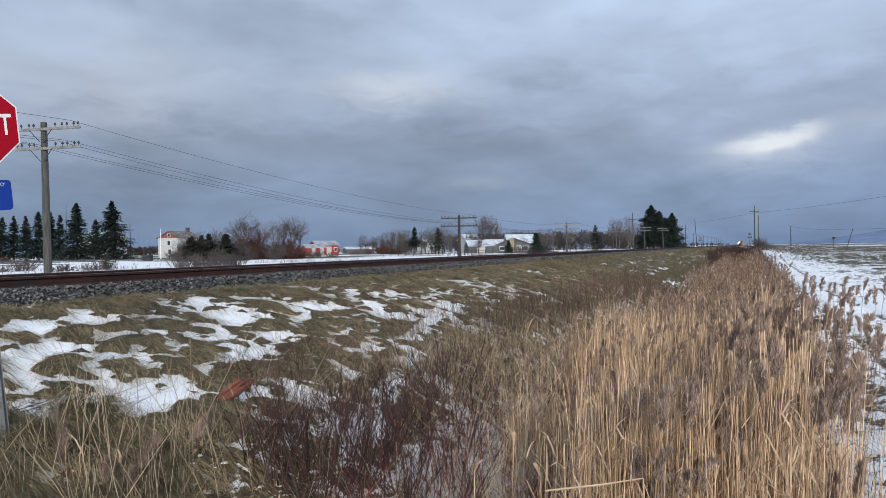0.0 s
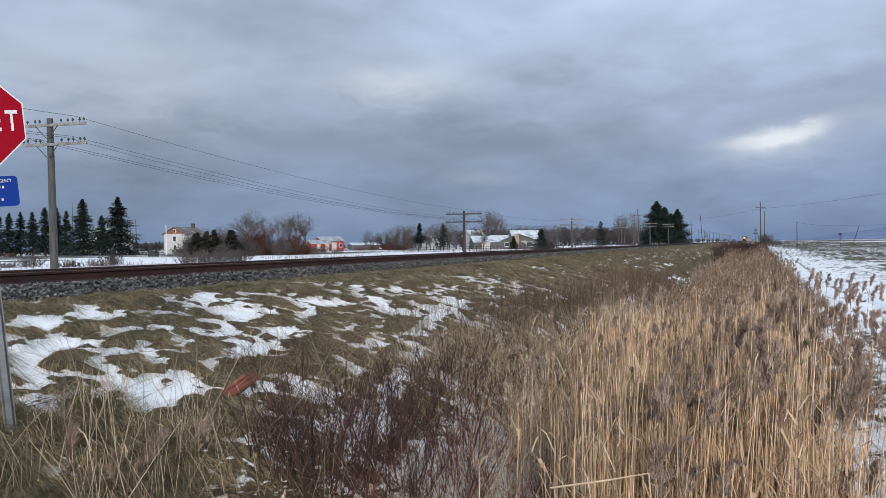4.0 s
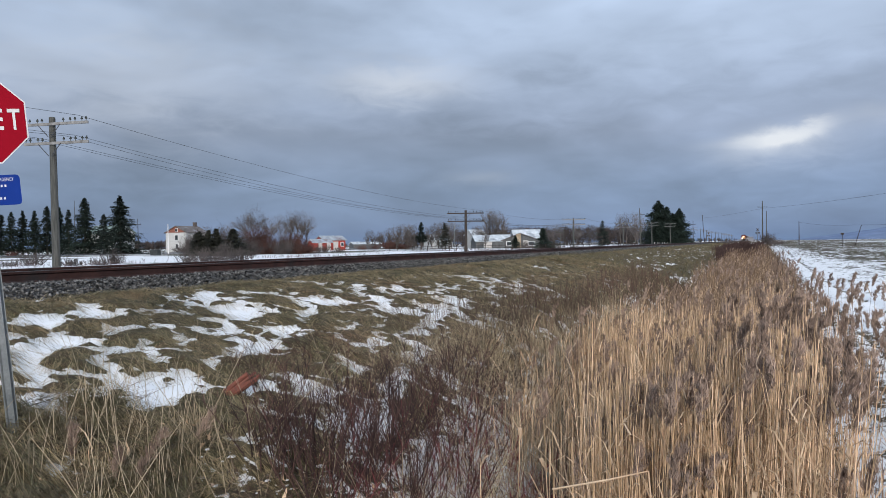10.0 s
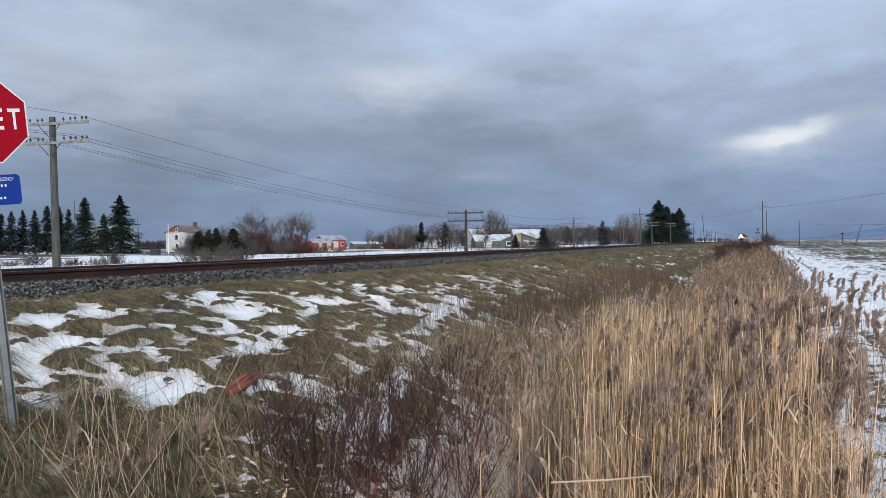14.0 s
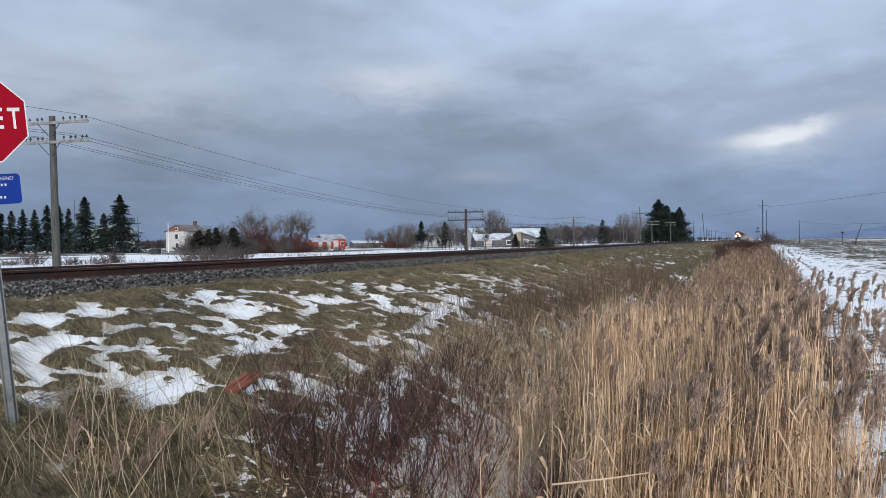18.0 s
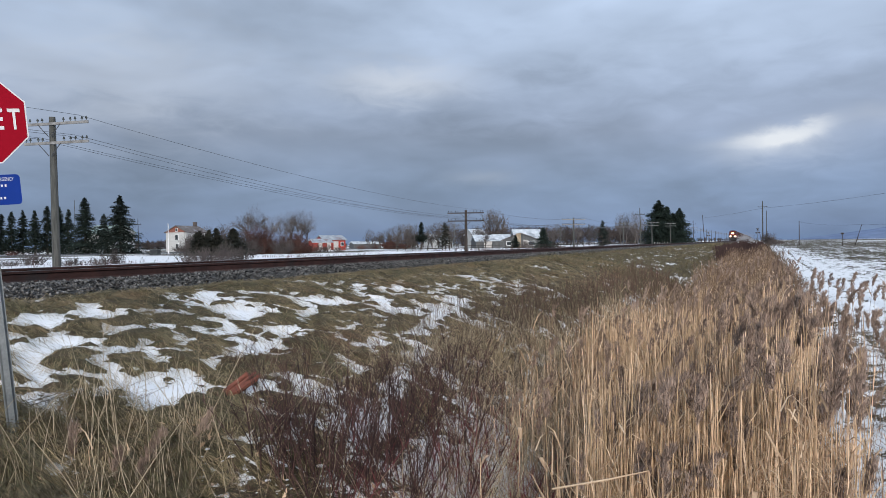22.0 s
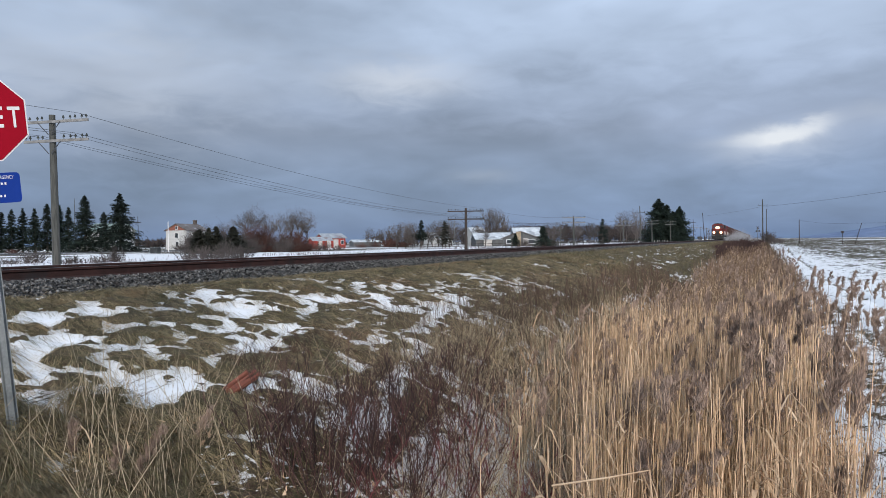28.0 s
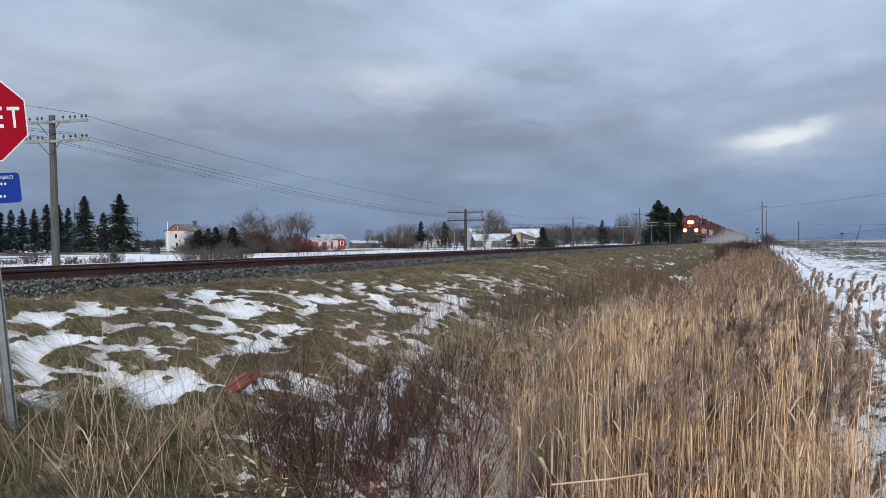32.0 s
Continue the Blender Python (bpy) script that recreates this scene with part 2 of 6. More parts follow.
def vnoise(x, y, seed=0):
    """Smooth value noise in [-1, 1] on a unit grid."""
    xi, yi = np.floor(x).astype(np.int64), np.floor(y).astype(np.int64)
    fx, fy = x - xi, y - yi
    fx, fy = fx * fx * (3 - 2 * fx), fy * fy * (3 - 2 * fy)

    def h(a, b):
        v = (a * 374761393 + b * 668265263 + seed * 974634777) & 0xFFFFFFFF
        v = ((v ^ (v >> 13)) * 1274126177) & 0xFFFFFFFF
        return ((v ^ (v >> 16)) & 0xFFFF) / 32767.5 - 1
    return (h(xi, yi) * (1 - fx) + h(xi + 1, yi) * fx) * (1 - fy) + (h(xi, yi + 1) * (1 - fx) + h(xi + 1, yi + 1) * fx) * fy


def tubes(base, tip, bend, r0, r1, seg=2, sides=3):
    """Many thin tapered stems at once: base and tip (n, 3), bend (n, 3) added with the square of the way, radii (n,)."""
    n = len(base)
    s = np.linspace(0, 1, seg + 1)
    p = base[:, None] + (tip - base)[:, None] * s[None, :, None] + bend[:, None] * (s * s - s)[None, :, None]
    d = tip - base
    d = d / (np.linalg.norm(d, axis=1, keepdims=True) + 1e-9)
    ref = np.where(np.abs(d[:, 2:3]) > 0.8, np.array([[1.0, 0, 0]]), np.array([[0, 0, 1.0]]))
    u = np.cross(d, ref)
    u /= np.linalg.norm(u, axis=1, keepdims=True) + 1e-9
    v = np.cross(d, u)
    ang = 2 * np.pi * np.arange(sides) / sides
    ring = u[:, None] * np.cos(ang)[None, :, None] + v[:, None] * np.sin(ang)[None, :, None]
    rad = r0[:, None] + (r1 - r0)[:, None] * s[None]
    verts = p[:, :, None] + ring[:, None] * rad[:, :, None, None]
    i = (np.arange(n) * (seg + 1) * sides)[:, None, None] + (np.arange(seg) * sides)[None, :, None]
    k = np.arange(sides)[None, None]
    k2 = (k + 1) % sides
    f = np.stack([i + k, i + k2, i + sides + k2, i + sides + k], -1).reshape(-1, 4)
    return verts.reshape(-1, 3), f


def blades(base, tip, bend, width, seg=2):
    """Many narrow pointed leaves at once, as tubes but flat."""
    n = len(base)
    s = np.linspace(0, 1, seg + 1)
    p = base[:, None] + (tip - base)[:, None] * s[None, :, None] + bend[:, None] * (s * s - s)[None, :, None]
    a = rng.uniform(0, 2 * np.pi, n)
    u = np.stack([np.cos(a), np.sin(a), np.zeros(n)], -1)
    w = width[:, None] * (1 - 0.85 * s[None] ** 2) / 2
    verts = np.stack([p - u[:, None] * w[..., None], p + u[:, None] * w[..., None]], 2)
    i = (np.arange(n) * (seg + 1) * 2)[:, None] + (np.arange(seg) * 2)[None]
    f = np.stack([i, i + 1, i + 3, i + 2], -1).reshape(-1, 4)
    return verts.reshape(-1, 3), f


def merge(*sets):
    v, f, o = [], [], 0
    for a, b in sets:
        v.append(a)
        f.append(b + o)
        o += len(a)
    return np.concatenate(v), np.concatenate(f)

# ---- the lie of the land ----
TRACK_X = -10.8
X_PROFILE = [-5000, -60, -30, -22, -16, -13.6, -12.9, -8.75, -8.45, -7.6, -6.5, -5.0, -3.9, -3.0, -2.4, -1.8, -0.9, -0.2, 0.5, 1.6, 60, 5000]
Z_PROFILE = [-0.9, -1.05, -1.12, -1.15, -1.0, -0.75, -0.42, -0.42, -0.36, -0.45, -0.66, -0.98, -1.32, -1.72, -2.05, -2.26, -2.34, -2.15, -1.75, -1.57, -1.54, -1.3]


def land(x, y):
    """The height of the ground without its tussocks."""
    z = np.interp(x, X_PROFILE, Z_PROFILE)
    # the verge widens a little and the ditch grows shallower further on
    z = z + np.where((x > -8.4) & (x < 1.6), np.clip((y - 30) / 200, 0, 1) * (-0.6 - np.minimum(z, -0.6)) * 0.35, 0)
    # the farm lane on its fill, which crosses the ditch and climbs to the track
    lane = np.interp(x, [-60, -17, -13.2, -12.4, -9.2, -6, -2, 8, 60], [-1.1, -0.95, -0.3, -0.24, -0.24, -0.7, -1.2, -1.3, -1.4])
    k = np.clip((1.5 - y) / 1.1, 0, 1) * np.clip((y + 8.0) / 1.4, 0, 1)
    k = k * k * (3 - 2 * k)
    return z * (1 - k) + lane * k


def on_lane(x, y):
    return np.clip((1.1 - y) / 0.7, 0, 1) * np.clip((y + 7.4) / 0.8, 0, 1)


def tussock(x, y):
    """Hummocks of grass on the bank (0 to 1) with hollows between them that hold snow."""
    w = np.clip((x + 8.6) / 0.5, 0, 1) * (1 - on_lane(x, y)) * np.clip((-2.9 - x) / 0.8, 0, 1)
    u, v = x * 1.1 + 0.25 * y, y * 0.8 - 0.2 * x
    u, v = u + 0.3 * vnoise(x * 2.3, y * 2.3, 6) + 0.09 * vnoise(x * 8, y * 8, 9), v + 0.28 * vnoise(x * 2.3, y * 2.3, 7) + 0.09 * vnoise(x * 8, y * 8, 10)
    cell = 0.42
    ci, cj = np.floor(u / cell), np.floor(v / cell)
    h = np.full(np.shape(x), -1.0)
    for di in (-1, 0, 1):
        for dj in (-1, 0, 1):
            i, j = ci + di, cj + dj
            px, py = (i + 0.5 + 0.45 * vnoise(i, j, 81)) * cell, (j + 0.5 + 0.45 * vnoise(i, j, 82)) * cell
            r = 0.222 + 0.125 * vnoise(i, j, 83) + 0.02 * vnoise(x * 0.5, y * 0.4, 84)
            h = np.maximum(h, 1 - ((u - px) ** 2 + (v - py) ** 2) / (r * r))
    return w, h + 0.45 * vnoise(x * 4.3, y * 4.3, 5) + 0.28 * vnoise(x * 11, y * 11, 8)


def ground_z(x, y):
    w, h = tussock(x, y)
    z = land(x, y)
    z = z + w * 0.08 * np.clip(h + 0.25, 0, 1.1) ** 0.8 * np.clip(1.6 - np.abs(x + 5.5) * 0.1, 0.6, 1.4)
    z = z + np.where(np.abs(x) < 9, 0.02, 0) * vnoise(x * 6, y * 6, 11)
    # ruts across the snowy field
    for rx in (1.85, 3.0):
        c = rx + 0.2 * vnoise(y * 0.09 + rx, y * 0 + 3, 21) + np.clip(y - 55, 0, 200) * 0.014
        z = z - 0.07 * np.exp(-((x - c) / 0.16) ** 2)
    f = np.clip((x - 2.2) / 1.5, 0, 1) * np.clip((60 - x) / 10, 0, 1)
    z = z + f * 0.05 * vnoise(x * 1.3, y * 0.8, 31)
    return z


def snow_on(x, y):
    """How much snow lies (about 0.5 and more: covered)."""
    w, h = tussock(x, y)
    bank = 0.86 - np.clip(h, -0.4, 0.8) * 1.35 + 0.3 * vnoise(x * 7, y * 7, 41) + 0.2 * vnoise(x * 1.1, y * 0.7, 85) - 0.5 * np.clip((x + 4.6) / 0.8, 0, 1) - 0.7 * np.clip((-7.15 - x) / 0.9, 0, 1) + 0.6 * np.exp(-((x + 4.55) / 0.35) ** 2 - ((y - 6.3) / 0.4) ** 2)
    bank = bank - np.clip((y - 15) / 18, 0, 0.3) * np.clip(1.1 + 0.5 * vnoise(x * 0.8, y * 0.5, 48), 0, 2) - 0.6 * np.clip((4.15 + 1.35 * (x + 5.1) - y) / 0.6, 0, 1) * np.clip((-3.9 - x) / 0.3, 0, 1)
    bank = bank - 0.5 * np.exp(-((x + 4.85) / 0.6) ** 2 - ((y - 7.3) / 1.0) ** 2) - 0.3 * np.exp(-((x + 4.95) / 0.4) ** 2 - ((y - 5.2) / 0.4) ** 2) + 0.6 * np.exp(-((x + 3.5 + 0.3 * (y - 6.4)) / 0.2) ** 2) * np.clip((y - 5.9) / 0.6, 0, 1) * np.clip((12.8 - y) / 0.8, 0, 1)
    ditch = 0.36 - 0.6 * np.clip((-2.6 - x) / 0.5, 0, 1) * np.clip((4.9 - y) / 0.8, 0, 1) + 0.16 * np.clip((x + 3.0) / 0.4, 0, 1) * np.clip((8.6 - y) / 0.8, 0, 1) + 0.3 * vnoise(x * 3.2 + 5, y * 3.2, 56)
    ditch = ditch + 0.34 * vnoise(x * 14, y * 14, 43) + 0.22 * vnoise(x * 5, y * 5, 42) + 0.22 * vnoise(x * 1.6, y * 1.6, 44) - 0.1 * np.clip((-3.0 - x) / 0.3, 0, 1)
    ditch = ditch + 0.5 * np.exp(-((x + 3.8 + 0.45 * (y - 4.85)) / 0.17) ** 2) * np.clip((6.0 - y) / 0.5, 0, 1)
    ditch = ditch + 0.6 * np.exp(-((x + 3.5 + 0.3 * (y - 6.4)) / 0.2) ** 2) * np.clip((y - 5.9) / 0.6, 0, 1) * np.clip((12.8 - y) / 0.8, 0, 1)
    ditch = ditch + 0.45 * np.exp(-((x + 2.5) / 0.35) ** 2 - ((y - 6.4) / 0.6) ** 2)
    s = np.where(x < -3.6, bank, np.where(x < 0.3, ditch, 0.66 + 0.12 * vnoise(x * 2.2, y * 0.7, 45) + 0.24 * vnoise(x * 7, y * 6, 46) + np.clip((x - 1.2) * 0.2, -0.11, 0.05)))
    for rx in (1.85, 3.0):
        c = rx + 0.2 * vnoise(y * 0.09 + rx, y * 0 + 3, 21) + np.clip(y - 55, 0, 200) * 0.014
        s = s - 0.3 * np.exp(-((x - c) / 0.1) ** 2) * (1 + vnoise(x * 4, y * 1.5, 49))
    # a band of flattened grass between reeds and field
    s = s - 0.26 * np.clip((x - 0.3) / 0.2, 0, 1) * np.clip((1.9 - x) / 0.5, 0, 1) * np.clip((y - 7) / 6, 0.15, 1) * (1 + 1.3 * vnoise(x * 3.0, y * 1.6, 55))
    k = np.clip((x + 4.4) / 0.8, 0, 1)
    s = np.where((x > -4.4) & (x < -3.6), bank * (1 - k) + ditch * k, s)
    # crop stubble shows through further out in the field
    green = np.clip((x - 3.1) / 5.5, 0, 1) * np.clip((y - 4) / 16, 0, 1)
    ly = np.log(np.maximum(y, 0) + 5)
    s = np.where(x > 2.2, s - 0.3 * green * (1 + 0.35 * vnoise(x * 0.3, ly * 7, 47) + 0.6 * vnoise(x * 1.3, y * 0.45, 50)) - 0.1 * np.clip((y - 90) / 120, 0, 1), s)
    s = np.where(on_lane(x, y) > 0.3, 0.42 + 0.3 * vnoise(x * 0.8, y * 2.2, 53) + 0.25 * vnoise(x * 5, y * 5, 54), s)
    return np.where(x < -13, 0.96 - 0.5 * np.clip((-45 - x) / 40, 0, 1) + 0.45 * vnoise(x * 0.25, y * 0.06, 51) + 0.2 * vnoise(x * 0.9, y * 0.3, 52), s)


def ground_material():
    m = bpy.data.materials.new("snowy_ground")
    m.use_nodes = True
    t = m.node_tree
    bs = t.nodes["Principled BSDF"]
    co = t.nodes.new("ShaderNodeTexCoord").outputs["Object"]
    at = t.nodes.new("ShaderNodeAttribute")
    at.attribute_name = "snow"
    s = at.outputs["Fac"]
    soil = mix_node(t, ramp_node(t, noise_node(t, co, 2.5), [(0.35, (0, 0, 0)), (0.65, (1, 1, 1))]), (0.05, 0.034, 0.02), (0.1, 0.07, 0.042))
    soil = mix_node(t, ramp_node(t, noise_node(t, co, 17, 5), [(0.4, (0, 0, 0)), (0.6, (1, 1, 1))]), soil, (0.058, 0.05, 0.025))
    f = math_node(t, "ADD", s, math_node(t, "MULTIPLY", math_node(t, "SUBTRACT", noise_node(t, co, 24, 6, 0.7), 0.5), 0.75))
    f = math_node(t, "ADD", f, math_node(t, "MULTIPLY", math_node(t, "SUBTRACT", noise_node(t, co, 0.35, 4, 0.65), 0.5), 0.25))
    f = math_node(t, "ADD", f, math_node(t, "MULTIPLY", math_node(t, "SUBTRACT", noise_node(t, co, 6, 5, 0.65), 0.5), 0.75))
    f = math_node(t, "ADD", f, math_node(t, "MULTIPLY", math_node(t, "SUBTRACT", noise_node(t, co, 1.6, 4, 0.6), 0.5), 0.42))
    mask = ramp_node(t, f, [(0.45, (0, 0, 0)), (0.53, (1, 1, 1))])
    snow = mix_node(t, noise_node(t, co, 3, 4), (0.73, 0.73, 0.745), (0.83, 0.825, 0.83))
    t.links.new(mix_node(t, mask, soil, snow), bs.inputs["Base Color"])
    bs.inputs["Roughness"].default_value = 0.8
    bs.inputs["Specular IOR Level"].default_value = 0.2
    bp = t.nodes.new("ShaderNodeBump")
    bp.inputs["Strength"].default_value, bp.inputs["Distance"].default_value = 0.5, 0.04
    h = math_node(t, "ADD", math_node(t, "MULTIPLY", noise_node(t, co, 30, 4), 0.5), math_node(t, "MULTIPLY", mask, 0.6))
    t.links.new(h, bp.inputs["Height"])
    t.links.new(bp.outputs[0], bs.inputs["Normal"])
    return m


def steps(*stretches):
    """Positions with their own spacing in each stretch (start, end, step)."""
    out = [np.arange(a, b, s) for a, b, s in stretches]
    return np.concatenate(out)


def make_ground():
    xs = np.concatenate([[-4500, -3000, -1800, -1100, -700, -450, -300], steps((-220, -60, 12), (-60, -20, 2.5), (-20, -13, 0.7), (-13, -8.8, 0.35),
                         (-8.8, 1.5, 0.065), (1.5, 7, 0.11), (7, 24, 0.3), (24, 60, 2), (60, 300, 16)), [300, 450, 700, 1100, 1800, 3000, 4500]])
    ys = np.concatenate([[-4500, -2000, -800, -300, -100, -60], steps((-60, -12, 3), (-12, 2.4, 0.2), (2.4, 17, 0.07), (17, 32, 0.16), (32, 70, 0.5), (70, 180, 2), (180, 500, 10)),
                         [520, 700, 950, 1300, 1800, 2600, 4500]])
    gx, gy = np.meshgrid(xs, ys)
    cover = snow_on(gx, gy)
    # the snow lies a few centimetres deep
    z = ground_z(gx, gy) + np.where((gx > -8.8) & (gx < 7), 0.035, 0.0) * np.clip((cover - 0.42) / 0.25, 0, 1)
    v = np.stack([gx, gy, z], -1).reshape(-1, 3)
    nx, ny = len(xs), len(ys)
    i = (np.arange(ny - 1) * nx)[:, None] + np.arange(nx - 1)[None]
    f = np.stack([i, i + 1, i + nx + 1, i + nx], -1).reshape(-1, 4)
    ob = raw("ground", v, f, ground_material(), smooth=True)
    a = ob.data.attributes.new("snow", "FLOAT", "POINT")
    a.data.foreach_set("value", cover.astype(np.float32).ravel())
    return tagged(ob, "uneven ground with patchy snow, dead grass and a ditch", "ground", kind="structure")


make_ground()


def make_track():
    top = thing("railway_track", pose(TRACK_X, 0, 0), "rusty single railway track on grey crushed stone", "railway track", kind="structure")
    # bed of crushed stone
    ys = np.concatenate([steps((-60, 0, 3), (0, 70, 0.12), (70, 200, 1.5), (200, 1000, 20)), [1000, 1300, 1700, 2400]])
    xs = np.array([-2.7, -2.1, -1.6, -1.35, -0.9, -0.3, 0.3, 0.9, 1.2, 1.35, 1.5, 1.62, 1.74, 1.86, 1.98, 2.1, 2.22, 2.4])
    zs = np.array([-0.62, -0.4, -0.22, -0.19, -0.2, -0.2, -0.2, -0.2, -0.19, -0.19, -0.2, -0.22, -0.255, -0.3, -0.35, -0.4, -0.45, -0.52])
    gx, gy = np.meshgrid(xs, ys)
    z = zs[None] + 0.025 * vnoise(gx * 14, gy * 14, 61) + 0.02 * vnoise(gx * 3, gy * 0.7, 62)
    nx, ny = len(xs), len(ys)
    i = (np.arange(ny - 1) * nx)[:, None] + np.arange(nx - 1)[None]
    f = np.stack([i, i + 1, i + nx + 1, i + nx], -1).reshape(-1, 4)
    raw("ballast_bed", np.stack([gx, gy, z], -1).reshape(-1, 3), f, M["ballast"], top)
    # rails: foot, web and head
    prof = [(-0.075, -0.175), (0.075, -0.175), (0.075, -0.162), (0.014, -0.135), (0.009, -0.05), (0.036, -0.036), (0.036, -0.006), (0.028, -0.001),
            (-0.028, -0.001), (-0.036, -0.006), (-0.036, -0.036), (-0.009, -0.05), (-0.014, -0.135), (-0.075, -0.162)]
    for x in (-0.755, 0.755):
        bm = new_bm()
        prism(bm, [(x + a, b) for a, b in prof], -60, 2400)
        r = part("rail", bm, M["rust"], top, "rust-brown steel rail")
        bm = new_bm()
        box(bm, x - 0.027, x + 0.027, -60, 2400, -0.001, 0.0025)
        part("running_surface", bm, M["railhead"], r, "worn bright rail head")
    # sleepers
    bm = new_bm()
    box(bm, -1.3, 1.3, -0.115, 0.115, -0.36, -0.178, 0.015)
    tie = part("sleeper", bm, M["tie"], top)
    rr = random.Random(4)
    for k in range(1, 150):
        same_part("sleeper", tie, pose(rr.uniform(-0.04, 0.04), k * 0.6, rr.uniform(-0.012, 0.004), 0, 0, rr.uniform(-0.8, 0.8)), top)
    # tie plates and spikes under the nearer rail
    bm = new_bm()
    box(bm, -0.19, 0.19, -0.09, 0.09, -0.185, -0.172, 0.004)
    for sx in (-0.1, 0.1):
        box(bm, sx - 0.02, sx + 0.02, -0.05, -0.02, -0.172, -0.14, 0.004)
    plate = part("tie_plate", bm, M["rust"], top)
    plate.matrix_basis = pose(0.755, 0, 0)
    for k in range(1, 110):
        same_part("tie_plate", plate, pose(0.755, k * 0.6, 0), top)
    # loose stones on the near shoulder
    n = 42000
    y = 4 + 90 * rng.random(n) ** 1.7
    x = np.where(rng.random(n) < 0.8, rng.uniform(0.85, 2.2, n), rng.uniform(-1.6, 0.65, n))
    z = np.interp(x, xs, zs) + rng.uniform(-0.005, 0.035, n)
    size = rng.uniform(0.013, 0.035, n) * (1 + 0.5 * np.clip((y - 20) / 60, 0, 1))
    base = np.array([[1, 0, 0], [-1, 0, 0], [0, 1, 0], [0, -1, 0], [0, 0, 1], [0, 0, -1]], float)
    tri = np.array([[0, 2, 4], [2, 1, 4], [1, 3, 4], [3, 0, 4], [2, 0, 5], [1, 2, 5], [3, 1, 5], [0, 3, 5]])
    a = rng.uniform(0, 6.28, n)
    sh = base[None] * rng.uniform(0.6, 1.25, (n, 6, 1)) * np.array([1.2, 1.0, 0.8])
    sh = sh + rng.uniform(-0.35, 0.35, (n, 6, 3))
    ca, sa = np.cos(a)[:, None], np.sin(a)[:, None]
    sh = np.stack([sh[..., 0] * ca - sh[..., 1] * sa, sh[..., 0] * sa + sh[..., 1] * ca, sh[..., 2]], -1) * size[:, None, None]
    v = sh + np.stack([x, y, z], -1)[:, None]
    f = tri[None] + (np.arange(n) * 6)[:, None, None]
    st = raw("ballast_stones", v.reshape(-1, 3), f.reshape(-1, 3), M["stone"], top)
    tagged(st, kind="stuff")


make_track()


# ---- poles and wires ----
POLE_X, POLE_Y, POLE_STEP = -26.45, 21.5, 46.1
POLE_TOPS = [5.7, 3.62, 4.15, 4.5, 5.6, 6.3, 6.4]


def pole_top(k):
    return POLE_TOPS[k] if 0 <= k < len(POLE_TOPS) else 6.4


def telegraph_pole(k):
    x, y = POLE_X + (0.08 if k == 0 else 0.0), POLE_Y + POLE_STEP * k
    g = -1.2
    h = pole_top(k) - g
    old = k > 0
    label = "brown weathered telegraph pole with two crossarms" if k == 1 else "grey weathered telegraph pole with two crossarms"
    top = thing("telegraph_pole", pose(x, y, g, 0, (-0.9, 0.3, 0.0, 0.5, -0.4)[k % 5], 14), label, "utility pole", "poles along the railway")
    half, shift = (1.8, 0.0) if old else (1.45, 0.27)
    wood = M["pole_dark"] if k == 1 else M["pole"]
    bm = new_bm()
    for a, b in ((0, 0.35), (0.35, 0.7), (0.7, 1.0)):
        rod(bm, (0, 0, -0.5 if a == 0 else h * a), (0, 0, h * b), 0.165 - 0.045 * a, 0.165 - 0.045 * b, 10)
    part("pole", bm, wood, top, smooth=False)
    for z in (h - 0.3, h - 1.08):
        bm = new_bm()
        box(bm, shift - half, shift + half, -0.2, -0.12, z - 0.055, z + 0.055, 0.008)
        arm = part("crossarm", bm, M["pole_dark"] if k == 1 else M["arm"], top, "brown wooden crossarm" if k == 1 else "grey wooden crossarm")
        bm = new_bm()
        for s in (-1, 1):
            rod(bm, (s * 0.5, -0.21, z - 0.03), (s * 0.06, -0.18, z - 0.52), 0.018, 0.018, 5)
        part("brace", bm, M["wire"], arm, "iron brace")
        for px in (-0.94, -0.8, -0.56, -0.42, 0.24, 0.45, 0.6, 0.81, 0.94) if k < 3 else (-0.9, -0.45, 0.45, 0.9):
            px = shift + px * half
            bm = new_bm()
            rod(bm, (px, -0.16, z + 0.05), (px, -0.16, z + 0.13), 0.014, 0.014, 5)
            rod(bm, (px, -0.16, z + 0.13), (px, -0.16, z + 0.18), 0.05, 0.045, 7)
            rod(bm, (px, -0.16, z + 0.18), (px, -0.16, z + 0.235), 0.036, 0.022, 7)
            part("insulator", bm, M["insul"], arm)
    return top


for k in range(-1, 20):
    telegraph_pole(k)


def span(p, q, sag, r=0.011, n=14):
    """A hanging wire from p to q, one bent tube."""
    bm = new_bm()
    p, q = Vector(p), Vector(q)
    side = (q - p).cross(Vector((0, 0, 1))).normalized() * r
    up = Vector((0, 0, r))
    rings = []
    for i in range(n + 1):
        s = i / n
        c = p.lerp(q, s) - Vector((0, 0, sag * 4 * s * (1 - s)))
        rings.append([bm.verts.new(c + d) for d in (side, up, -side, -up)])
    for a, b in zip(rings, rings[1:]):
        for k in range(4):
            bm.faces.new((a[k], a[(k + 1) % 4], b[(k + 1) % 4], b[k]))
    bm.faces.new(rings[0][::-1])
    bm.faces.new(rings[-1])
    return bm


